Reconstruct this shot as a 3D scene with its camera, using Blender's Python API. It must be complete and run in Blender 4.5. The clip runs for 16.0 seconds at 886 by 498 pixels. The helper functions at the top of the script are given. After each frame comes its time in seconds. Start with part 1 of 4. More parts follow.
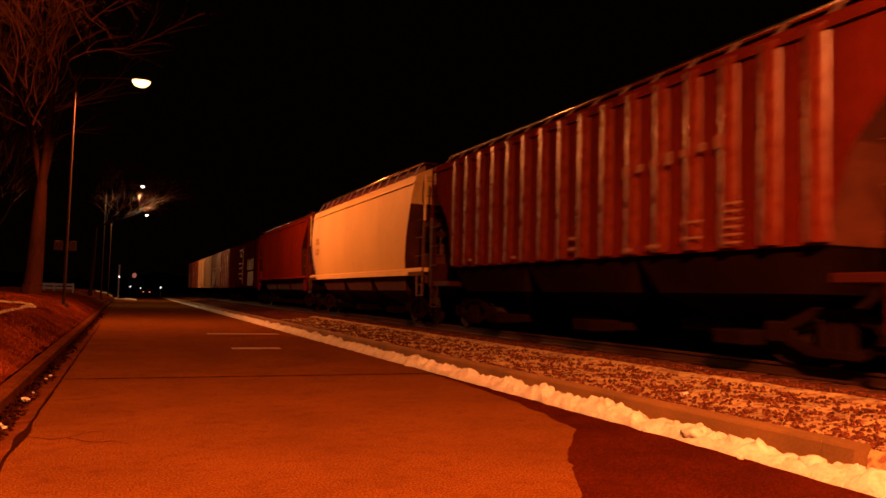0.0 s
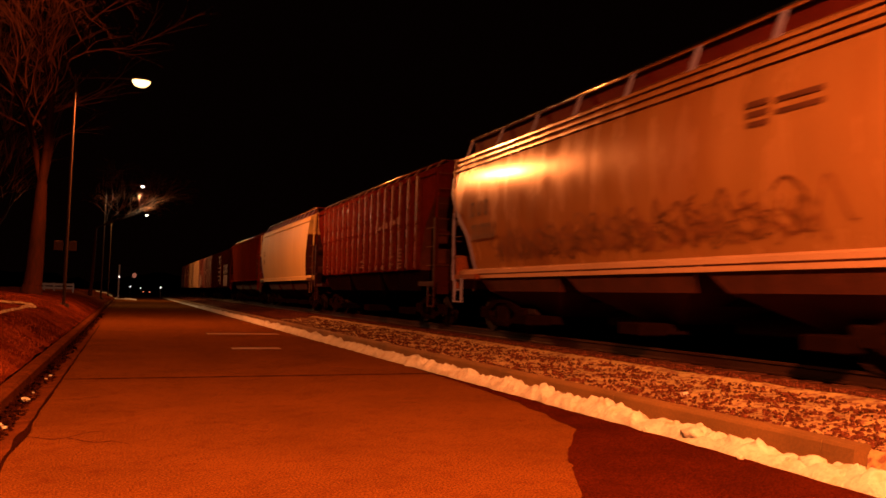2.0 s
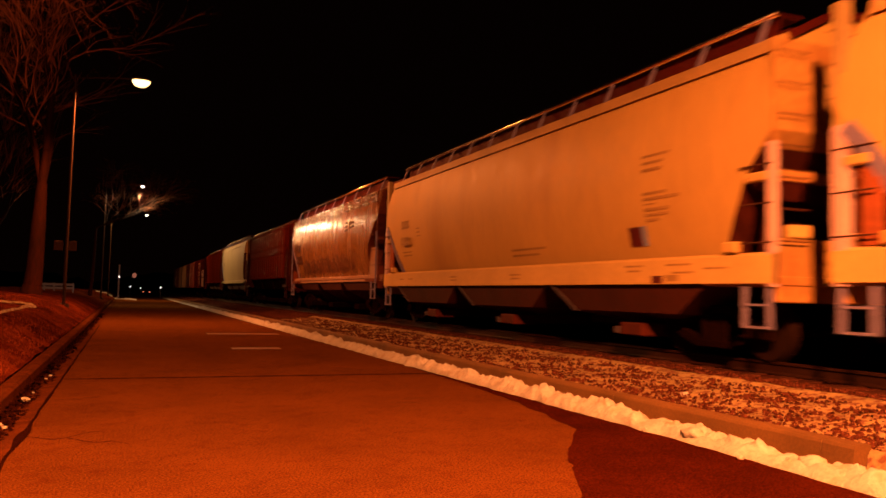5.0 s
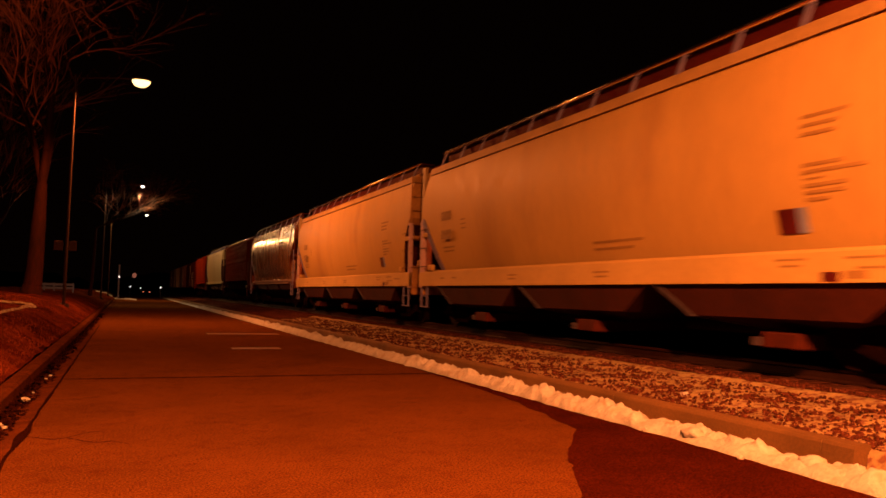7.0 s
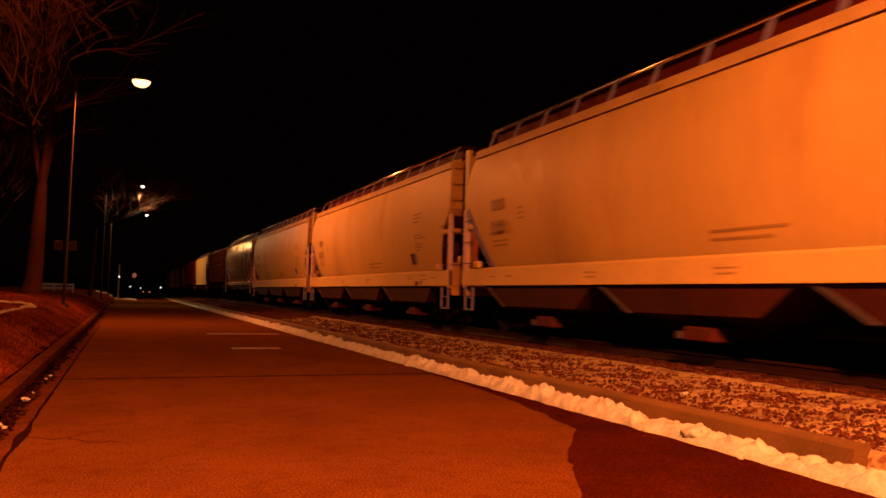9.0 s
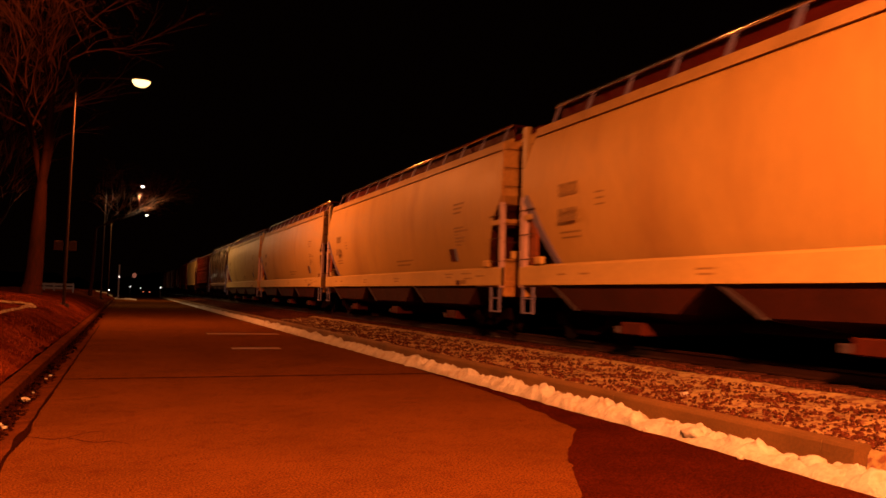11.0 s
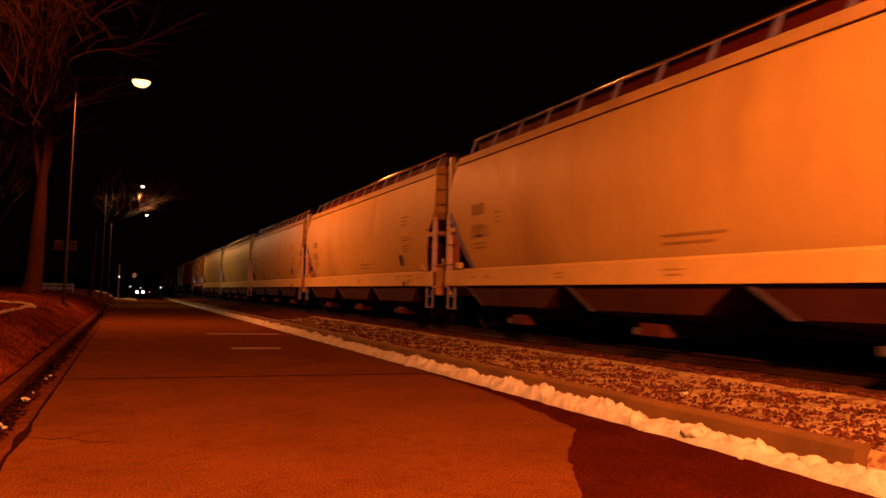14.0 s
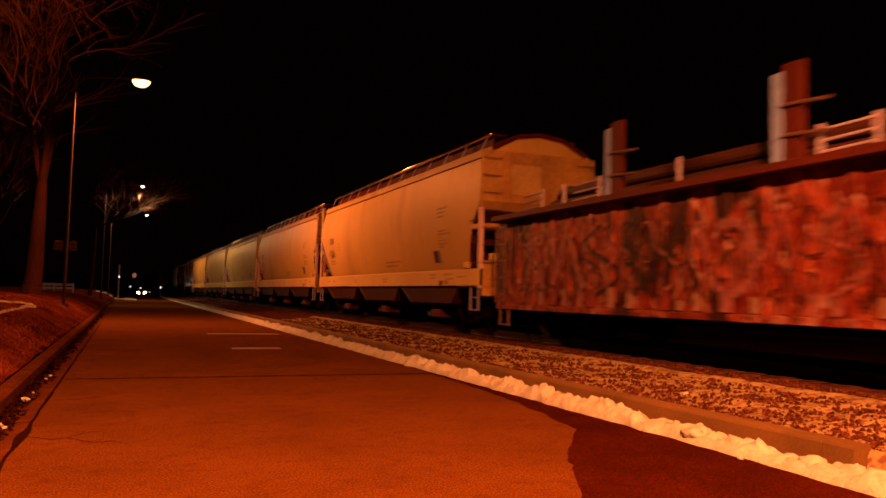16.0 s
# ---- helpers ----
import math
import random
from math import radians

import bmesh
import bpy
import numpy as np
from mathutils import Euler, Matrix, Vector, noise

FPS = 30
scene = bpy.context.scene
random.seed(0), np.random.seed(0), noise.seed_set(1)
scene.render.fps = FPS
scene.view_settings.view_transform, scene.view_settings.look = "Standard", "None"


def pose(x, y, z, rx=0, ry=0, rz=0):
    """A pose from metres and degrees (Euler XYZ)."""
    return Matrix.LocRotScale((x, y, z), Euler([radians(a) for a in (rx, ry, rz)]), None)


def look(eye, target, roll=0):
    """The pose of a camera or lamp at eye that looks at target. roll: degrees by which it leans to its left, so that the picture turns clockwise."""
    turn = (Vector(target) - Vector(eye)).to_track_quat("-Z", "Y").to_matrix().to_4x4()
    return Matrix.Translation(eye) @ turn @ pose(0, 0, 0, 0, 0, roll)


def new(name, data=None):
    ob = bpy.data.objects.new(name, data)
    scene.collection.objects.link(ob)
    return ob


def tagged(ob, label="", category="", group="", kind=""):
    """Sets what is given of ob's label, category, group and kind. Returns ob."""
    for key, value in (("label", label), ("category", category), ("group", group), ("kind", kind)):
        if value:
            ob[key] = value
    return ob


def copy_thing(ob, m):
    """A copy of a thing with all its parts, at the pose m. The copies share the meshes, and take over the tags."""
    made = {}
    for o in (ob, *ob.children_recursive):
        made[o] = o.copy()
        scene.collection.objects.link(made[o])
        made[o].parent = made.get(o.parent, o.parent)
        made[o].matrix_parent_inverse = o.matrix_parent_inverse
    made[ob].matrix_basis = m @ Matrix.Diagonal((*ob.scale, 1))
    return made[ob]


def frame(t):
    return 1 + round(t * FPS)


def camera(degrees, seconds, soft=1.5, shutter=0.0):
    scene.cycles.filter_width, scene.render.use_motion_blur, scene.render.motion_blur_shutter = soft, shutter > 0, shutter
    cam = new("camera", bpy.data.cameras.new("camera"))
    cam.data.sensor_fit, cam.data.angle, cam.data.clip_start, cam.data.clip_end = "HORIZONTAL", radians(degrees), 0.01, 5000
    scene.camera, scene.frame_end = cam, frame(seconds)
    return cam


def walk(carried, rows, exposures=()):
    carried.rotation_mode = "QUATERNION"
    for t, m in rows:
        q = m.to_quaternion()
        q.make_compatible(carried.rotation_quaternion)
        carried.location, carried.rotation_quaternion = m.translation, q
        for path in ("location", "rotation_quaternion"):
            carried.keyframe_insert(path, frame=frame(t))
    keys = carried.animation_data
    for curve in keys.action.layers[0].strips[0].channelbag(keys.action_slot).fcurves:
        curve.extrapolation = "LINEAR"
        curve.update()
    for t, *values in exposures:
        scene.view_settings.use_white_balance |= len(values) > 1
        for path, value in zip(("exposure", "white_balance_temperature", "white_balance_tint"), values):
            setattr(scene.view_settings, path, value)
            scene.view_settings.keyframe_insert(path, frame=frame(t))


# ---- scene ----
SECONDS = 16.0
cam = camera(59.5, SECONDS, soft=1.6, shutter=0.75)
EYE = Vector((0.0, 0.0, 1.35))
VIEW = look(EYE, EYE + Vector((0.37667, 0.92437, 0.06040)), 1.43)
walk(cam, [(0.0, VIEW), (SECONDS, VIEW)], [(0.0, -0.06), (4.0, -0.08), (6.5, -0.28), (7.0, -0.38), (14.0, -0.46), (15.0, -0.48), (SECONDS, -0.25)])

# ---------------------------------------------------------------- light
world = bpy.data.worlds.new("night")
scene.world = world
world.use_nodes = True
world.node_tree.nodes["Background"].inputs[0].default_value = (0.0011, 0.0003, 0.00015, 1)
world.node_tree.nodes["Background"].inputs[1].default_value = 1.0

SODIUM = (1.0, 0.242, 0.053)
AMBER = (1.0, 0.42, 0.13)


def lamp_light(x, y, z, power, colour, cut=0.15):
    """A shielded lamp, its light fading out towards the horizontal; with no cut it shines all round."""
    d = bpy.data.lights.new("street_light", "SPOT" if cut else "POINT")
    d.energy, d.color, d.shadow_soft_size = power, colour, 0.14
    if cut:
        d.spot_size, d.spot_blend = radians(176), cut
    ob = new("street_light", d)
    ob.location = (x, y, z - 0.25)
    return ob


lamp_light(0.2, -3.4, 9.0, 69000, SODIUM, 0.55)
# Added all-round light at the same head, to brighten the hanging twigs.
lamp_light(0.2, -3.4, 9.0, 13000, SODIUM, 0)
lamp_light(0.2, 32.0, 9.0, 13500, SODIUM, 0.25)
lamp_light(0.9, 66.0, 9.1, 3000, (1.0, 0.6, 0.3))
lamp_light(1.8, 92.0, 9.1, 6500, AMBER)


# ---------------------------------------------------------------- materials
def mat(name, base, rough=0.7, metal=0.0, vary=0.35, big=0.6, fine=30.0, bump=0.15, spread=0.0, second=None, mask=(0.45, 0.6), mask_scale=1.2, streak=1.0, spec=0.1, dent=0.0, vary_big=None):
    """Noise of two sizes over the base colour, an optional second colour in patches, fine relief."""
    m = bpy.data.materials.new(name)
    m.use_nodes = True
    n, l = m.node_tree.nodes, m.node_tree.links
    b = n["Principled BSDF"]
    b.inputs["Roughness"].default_value, b.inputs["Metallic"].default_value = rough, metal
    b.inputs["Specular IOR Level"].default_value = spec
    co = n.new("ShaderNodeTexCoord")
    mp = n.new("ShaderNodeMapping")
    mp.inputs["Scale"].default_value = (1, 1, streak)
    l.new(co.outputs["Object"], mp.inputs["Vector"])

    def noise_tex(scale, detail=4.0):
        t = n.new("ShaderNodeTexNoise")
        t.inputs["Scale"].default_value, t.inputs["Detail"].default_value = scale, detail
        l.new(mp.outputs["Vector"], t.inputs["Vector"])
        return t

    def ramp(src, a, c, lo, hi):
        r = n.new("ShaderNodeMapRange")
        r.inputs["From Min"].default_value, r.inputs["From Max"].default_value = a, c
        r.inputs["To Min"].default_value, r.inputs["To Max"].default_value = lo, hi
        l.new(src, r.inputs["Value"])
        return r.outputs["Result"]

    large, small = noise_tex(big), noise_tex(fine, 6.0)
    vb = vary if vary_big is None else vary_big
    k1 = ramp(large.outputs["Fac"], 0.3, 0.7, 1 - vb, 1 + vb * 0.6)
    k2 = ramp(small.outputs["Fac"], 0.3, 0.7, 1 - vary * 0.7, 1 + vary * 0.5)
    mul = n.new("ShaderNodeMath")
    mul.operation = "MULTIPLY"
    l.new(k1, mul.inputs[0])
    l.new(k2, mul.inputs[1])
    fac = mul.outputs[0]
    if spread:
        oi = n.new("ShaderNodeObjectInfo")
        k3 = ramp(oi.outputs["Random"], 0, 1, 1 - spread, 1 + spread)
        m3 = n.new("ShaderNodeMath")
        m3.operation = "MULTIPLY"
        l.new(fac, m3.inputs[0])
        l.new(k3, m3.inputs[1])
        fac = m3.outputs[0]
    col = n.new("ShaderNodeMix")
    col.data_type, col.blend_type = "RGBA", "MULTIPLY"
    col.inputs["Factor"].default_value = 1.0
    if second:
        pm = noise_tex(mask_scale, 7.0)
        mx = n.new("ShaderNodeMix")
        mx.data_type = "RGBA"
        mx.inputs[6].default_value, mx.inputs[7].default_value = (*base, 1), (*second, 1)
        l.new(ramp(pm.outputs["Fac"], mask[0], mask[1], 0, 1), mx.inputs["Factor"])
        l.new(mx.outputs[2], col.inputs[6])
    else:
        col.inputs[6].default_value = (*base, 1)
    grey = n.new("ShaderNodeCombineColor")
    for i in range(3):
        l.new(fac, grey.inputs[i])
    l.new(grey.outputs[0], col.inputs[7])
    l.new(col.outputs[2], b.inputs["Base Color"])
    l.new(ramp(small.outputs["Fac"], 0.3, 0.7, max(0.05, rough - 0.1), min(1, rough + 0.1)), b.inputs["Roughness"])
    bp = n.new("ShaderNodeBump")
    bp.inputs["Strength"].default_value, bp.inputs["Distance"].default_value = bump, 0.02
    l.new(small.outputs["Fac"], bp.inputs["Height"])
    if dent:
        dt = noise_tex(1.1, 1.0)
        b2 = n.new("ShaderNodeBump")
        b2.inputs["Strength"].default_value, b2.inputs["Distance"].default_value = 1.0, dent
        l.new(dt.outputs["Fac"], b2.inputs["Height"])
        l.new(b2.outputs["Normal"], bp.inputs["Normal"])
    l.new(bp.outputs["Normal"], b.inputs["Normal"])
    return m


def glow(name, colour, strength):
    m = bpy.data.materials.new(name)
    m.use_nodes = True
    b = m.node_tree.nodes["Principled BSDF"]
    b.inputs["Base Color"].default_value = (*colour, 1)
    b.inputs["Emission Color"].default_value = (*colour, 1)
    b.inputs["Emission Strength"].default_value = strength
    return m


def graffiti_mat(name, ground, paints, rough=0.6, scale=0.8):
    """Weathered ground colour with sprayed letters: distorted bands of several paints."""
    m = mat(name, ground, rough, vary=0.5, big=0.8, fine=14)
    n, l = m.node_tree.nodes, m.node_tree.links
    b = n["Principled BSDF"]
    src = b.inputs["Base Color"].links[0].from_socket
    co = n.new("ShaderNodeTexCoord")
    for i, (paint, lo, hi, sc) in enumerate(paints):
        mp = n.new("ShaderNodeMapping")
        mp.inputs["Location"].default_value = (3.7 * i, 5.1 * i, 1.3 * i)
        mp.inputs["Scale"].default_value = (1, 1.0, 0.55)
        l.new(co.outputs["Object"], mp.inputs["Vector"])
        t = n.new("ShaderNodeTexNoise")
        t.inputs["Scale"].default_value, t.inputs["Detail"].default_value = sc, 3.0
        t.inputs["Distortion"].default_value = 1.6
        l.new(mp.outputs["Vector"], t.inputs["Vector"])
        r = n.new("ShaderNodeMapRange")
        r.inputs["From Min"].default_value, r.inputs["From Max"].default_value = lo, hi
        l.new(t.outputs["Fac"], r.inputs["Value"])
        mx = n.new("ShaderNodeMix")
        mx.data_type = "RGBA"
        mx.inputs[7].default_value = (*paint, 1)
        l.new(r.outputs["Result"], mx.inputs["Factor"])
        l.new(src, mx.inputs[6])
        src = mx.outputs[2]
    l.new(src, b.inputs["Base Color"])
    return m


ASPHALT = mat("asphalt", (0.068, 0.0226, 0.0044), 0.9, vary=1.0, vary_big=0.18, big=0.9, fine=60, bump=0.2, second=(0.052, 0.0153, 0.003), mask=(0.5, 0.78), mask_scale=5.0, spec=0.0)
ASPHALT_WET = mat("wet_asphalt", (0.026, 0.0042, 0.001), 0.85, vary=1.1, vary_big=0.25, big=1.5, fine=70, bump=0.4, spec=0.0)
TAR = mat("tar", (0.012, 0.003, 0.001), 0.8, spec=0.0)
CONCRETE = mat("concrete", (0.085, 0.043, 0.0145), 0.85, vary=0.25, big=1.2, fine=40, bump=0.25)
GUTTER = mat("old_concrete", (0.07, 0.0195, 0.0045), 0.9, spec=0.0, vary=0.5, big=1.5, fine=45, second=(0.042, 0.0123, 0.0038), mask_scale=1.4)
PAINT_WORN = mat("worn_road_paint", (0.11, 0.042, 0.017), 0.7, second=(0.075, 0.024, 0.007), mask_scale=3.0)
SNOW = mat("snow", (0.26, 0.252, 0.245), 0.85, vary=0.18, big=3.0, fine=25, bump=0.9, second=(0.22, 0.182, 0.1485), mask_scale=7.0, mask=(0.5, 0.7))
SNOW_DULL = mat("dusty_snow", (0.19, 0.142, 0.069), 0.9, vary=0.3, big=2.0, fine=22, bump=0.6, second=(0.09, 0.0352, 0.0216), mask=(0.47, 0.6), mask_scale=11.0)
LITTER = mat("wet_leaf_litter", (0.012, 0.003, 0.0012), 0.9, vary=0.5, spec=0.0)
LAWN = mat("dormant_grass", (0.07, 0.0135, 0.0035), 0.95, spec=0.0, vary=0.7, big=0.8, fine=18, bump=0.8, second=(0.04, 0.0065, 0.0018), mask_scale=2.0)
BLADE = mat("grass_blades", (0.08, 0.016, 0.005), 0.9, spec=0.03, vary=0.5)
BALLAST = mat("dark_ballast_bed", (0.03, 0.008, 0.004), 0.95, spec=0.0, vary=0.6, big=2.0, fine=20, bump=1.0, second=(0.12, 0.0499, 0.0335), mask=(0.5, 0.65), mask_scale=9.0)
STONE = mat("ballast_stone", (0.05, 0.0153, 0.0086), 0.9, spec=0.0, vary=0.8, big=14, fine=30)
TRACK_STONE = mat("rusty_ballast_stone", (0.05, 0.0085, 0.0045), 0.9, spec=0.0, vary=0.6, big=14, fine=30)
FIELD = mat("dark_field", (0.012, 0.004, 0.002), 0.95, spec=0.0, vary=0.4, big=0.2, fine=5)
RAIL = mat("rail_steel", (0.016, 0.0059, 0.0038), 0.5, metal=0.3, vary=0.3)
SLEEPER = mat("creosoted_wood", (0.03, 0.0117, 0.0077), 0.9, spec=0.0, vary=0.4, spread=0.2)
BARK = mat("bark", (0.0180, 0.0036, 0.0012), 0.95, spec=0.1, vary=0.5, big=2, fine=14, bump=1.0, streak=0.3)
TWIG = mat("twig_bark", (0.36, 0.15, 0.09), 0.95, vary=0.3)
STEEL = mat("weathered_pole_paint", (0.02, 0.01, 0.008), 0.6, metal=0.2, vary=0.2)
SIGN_BACK = mat("sign_sheet", (0.022, 0.007, 0.0048), 0.6, spec=0.1, vary=0.2)
BULB = glow("lamp_glass", (1.0, 0.62, 0.22), 5)
PALE_BULB = glow("pale_lamp_glass", (1.0, 0.85, 0.7), 8)
FAR_BULB = glow("far_lamp_glass", (1.0, 0.85, 0.75), 2.5)
CREAM = mat("cream_car_paint", (0.335, 0.217, 0.069), 0.55, vary=0.1, big=0.5, fine=8, bump=0.04, second=(0.245, 0.145, 0.05), mask_scale=0.7, mask=(0.5, 0.8), streak=0.35, spec=0.08)
CREAM_END = mat("brown_upright_paint", (0.17, 0.044, 0.0144), 0.75, vary=0.35, big=1.2, fine=14)
# Darker copy of the cream: shade in the gaps painted onto the ends.
CREAM_SHADED = mat("shaded_end_sheet_paint", (0.265, 0.15, 0.047), 0.65, vary=0.25, big=0.8, fine=12, bump=0.05, second=(0.19, 0.08, 0.026), mask_scale=1.1, mask=(0.45, 0.75))
CREAM_TOP = mat("grimy_cream_top_chord", (0.28, 0.182, 0.0719), 0.65, vary=0.2, big=1.0, fine=12, bump=0.05)
CREAM_TRIM = mat("cream_trim_paint", (0.33, 0.222, 0.076), 0.6, vary=0.12, big=1.0, fine=10, bump=0.05)
GREYPAINT = mat("gloss_grey_paint", (0.155, 0.075, 0.028), 0.24, vary=0.12, big=0.6, fine=2, bump=0.002, streak=0.3, dent=0.0002, spec=0.3, second=(0.115, 0.047, 0.016), mask_scale=0.9, mask=(0.4, 0.75))
REDPAINT = mat("oxide_red_paint", (0.043, 0.0048, 0.0018), 0.3, vary=0.3, big=0.8, fine=10, bump=0.03, spec=0.0, streak=0.4)
# Ribs take a lighter copy of the red for the light they catch.
RIBPAINT = mat("lit_oxide_red_rib_paint", (0.052, 0.0068, 0.0024), 0.3, vary=0.35, big=0.8, fine=10, bump=0.03, spec=0.12, streak=0.4)
GREYTRIM = mat("grey_trim_paint", (0.2, 0.1174, 0.0815), 0.4, vary=0.2)
# Blue tint stands in for white light on braces, rims and steps.
BRACE = mat("white_lit_brace_paint", (0.12, 0.105, 0.21), 0.5, vary=0.2)
coat = GREYPAINT.node_tree.nodes["Principled BSDF"].inputs
coat["Coat Weight"].default_value, coat["Coat Roughness"].default_value = 0.32, 0.14
YELLOWPAINT = mat("pale_yellow_paint", (0.35, 0.25, 0.105), 0.6, spec=0.1, vary=0.12, big=0.6, fine=8, streak=0.4)
BROWNPAINT = mat("brown_car_paint", (0.085, 0.0085, 0.002), 0.7, spec=0.0, vary=0.2, big=0.6, fine=8, streak=0.4)
DARKPAINT = mat("dark_car_paint", (0.016, 0.0022, 0.0012), 0.6, spec=0.03, vary=0.25, streak=0.4)
ROOFRED = mat("roof_walk_primer", (0.05, 0.0055, 0.0028), 0.7, spec=0.05, vary=0.3)
GALV = mat("walkway_steel", (0.15, 0.0881, 0.0767), 0.3, metal=0.6, vary=0.2)
# Bay colour darkened to carry the shade under the sill.
UNDER = mat("shaded_bay_paint", (0.024, 0.0042, 0.0016), 0.8, spec=0.1, vary=0.35, big=1.0, fine=10)
RUNG = mat("rusty_rung_steel", (0.04, 0.014, 0.008), 0.7, vary=0.3)
GREYSLOPE = mat("brown_grey_slope_sheet", (0.085, 0.02, 0.007), 0.7, vary=0.4, big=1.5)
PALEPOST = mat("pale_post_paint", (0.33, 0.2231, 0.2396), 0.5, vary=0.15)
PALETOP = mat("duller_post_paint", (0.26, 0.185, 0.08), 0.5, vary=0.2)
# Bluish tone painted for the light on bay edges and latches.
LITEDGE = mat("lit_steel_edge", (0.035, 0.025, 0.035), 0.7, vary=0.4)
PRIMER = mat("dull_red_primer", (0.034, 0.005, 0.0018), 0.8, spec=0.1, vary=0.4, big=1.5)
# Grime on slope sheets; also the shade put into the grey car's bays.
GRIME_SHADE = mat("grime_and_shade_sheet", (0.035, 0.0082, 0.0043), 0.85, spec=0.1, vary=0.4, big=1.5)
EDGE = mat("bright_walkway_edge", (0.9, 0.85, 0.8), 0.16, metal=1.0, vary=0.05, bump=0.0)
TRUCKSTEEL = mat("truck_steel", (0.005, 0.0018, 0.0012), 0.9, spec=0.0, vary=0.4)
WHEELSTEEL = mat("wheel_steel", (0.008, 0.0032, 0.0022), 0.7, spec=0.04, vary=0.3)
STENCIL = mat("dark_stencil_paint", (0.2, 0.12, 0.04), 0.7, vary=0.2)
WHITESTENCIL = mat("white_stencil_paint", (0.085, 0.0352, 0.0264), 0.6, vary=0.2)
DARKSTENCIL = mat("black_stencil_paint", (0.045, 0.0153, 0.0086), 0.7)
PLACARD_RED = mat("red_sticker", (0.05, 0.0047, 0.0038), 0.5)
PLACARD_BLUE = mat("pale_blue_sticker", (0.14, 0.17, 0.32), 0.4)
PIPE = mat("rusty_pipe", (0.035, 0.0117, 0.0077), 0.6, metal=0.3, vary=0.4)
# Bluish wood colour in place of cooler light falling on the stakes.
STAKE = mat("cool_lit_stake_wood", (0.13, 0.18, 0.42), 0.8, vary=0.3, fine=15)
REDBOX = mat("box_car_red_paint", (0.022, 0.0022, 0.0008), 0.6, spec=0.0, vary=0.3, streak=0.4)
CHALK = mat("chalk_white_paint", (0.13, 0.07, 0.06), 0.6, vary=0.4, fine=8)
STAKE_RED = mat("stake_red", (0.04, 0.0059, 0.0034), 0.7, vary=0.3)
BAND = mat("white_band", (0.2, 0.17, 0.26), 0.5)
GONDOLA = graffiti_mat("gondola_graffiti_paint", (0.055, 0.0048, 0.0014), [((0.085, 0.0095, 0.003), 0.46, 0.56, 2.0), ((0.12, 0.022, 0.01), 0.5, 0.58, 3.2), ((0.15, 0.075, 0.07), 0.56, 0.64, 3.8), ((0.012, 0.0015, 0.0006), 0.53, 0.6, 0.75), ((0.012, 0.002, 0.001), 0.58, 0.63, 5.0)])
SPRAY_PINK = mat("pink_spray_paint", (0.09, 0.012, 0.006), 0.6, vary=0.5, big=2.0, fine=10)
SPRAY_PALE = mat("pale_spray_paint", (0.12, 0.04, 0.045), 0.6, vary=0.5, big=2.0, fine=10)
SPRAY_DARK = mat("dark_spray_paint", (0.009, 0.0018, 0.001), 0.6, vary=0.4)
SPRAY_BROWN = mat("brown_spray_paint", (0.085, 0.03, 0.012), 0.5, vary=0.5, big=2.0)
REDGRAF = graffiti_mat("red_graffiti_paint", (0.08, 0.0106, 0.0067), [((0.3, 0.1527, 0.115), 0.6, 0.63, 1.1)])
OCHRE = mat("ochre_car_paint", (0.26, 0.1409, 0.0719), 0.6, vary=0.25, streak=0.4, spec=0.2)


# ---------------------------------------------------------------- mesh helpers
def mesh_of(bm, name, material, smooth=False):
    me = bpy.data.meshes.new(name)
    bmesh.ops.recalc_face_normals(bm, faces=bm.faces)
    bm.to_mesh(me)
    bm.free()
    me.materials.append(material)
    if smooth:
        me.polygons.foreach_set("use_smooth", [True] * len(me.polygons))
    return me


def part(name, bm, material, parent, label="", smooth=False):
    ob = new(name, bm if isinstance(bm, bpy.types.Mesh) else mesh_of(bm, name, material, smooth))
    ob.parent = parent
    if label:
        ob["label"] = label
    return ob


def thing(name, label, category, group="", kind="", at=(0, 0, 0)):
    ob = new(name)
    ob.location = at
    ob.empty_display_size = 0.2
    return tagged(ob, label, category, group, kind)


def solid(name, bm, material, label, category, group="", kind="", smooth=False):
    return tagged(new(name, mesh_of(bm, name, material, smooth)), label, category, group, kind)


def box(bm, x0, x1, y0, y1, z0, z1, bevel=0.0):
    v = [bm.verts.new((x, y, z)) for x in (x0, x1) for y in (y0, y1) for z in (z0, z1)]
    fs = [bm.faces.new([v[i] for i in q]) for q in ((0, 1, 3, 2), (4, 6, 7, 5), (0, 4, 5, 1), (2, 3, 7, 6), (0, 2, 6, 4), (1, 5, 7, 3))]
    if bevel:
        es = list({e for f in fs for e in f.edges})
        bmesh.ops.bevel(bm, geom=es, offset=bevel, segments=1, affect="EDGES")
    return bm


def tube(bm, p0, p1, r0, r1=None, n=8, caps=True):
    p0, p1 = Vector(p0), Vector(p1)
    r1 = r0 if r1 is None else r1
    d = (p1 - p0).normalized()
    a = d.orthogonal().normalized()
    c = d.cross(a)
    rings = []
    for p, r in ((p0, r0), (p1, r1)):
        rings.append([bm.verts.new(p + (a * math.cos(k * math.tau / n) + c * math.sin(k * math.tau / n)) * r) for k in range(n)])
    for k in range(n):
        bm.faces.new((rings[0][k], rings[0][(k + 1) % n], rings[1][(k + 1) % n], rings[1][k]))
    if caps:
        bm.faces.new(rings[0][::-1])
        bm.faces.new(rings[1])
    return bm


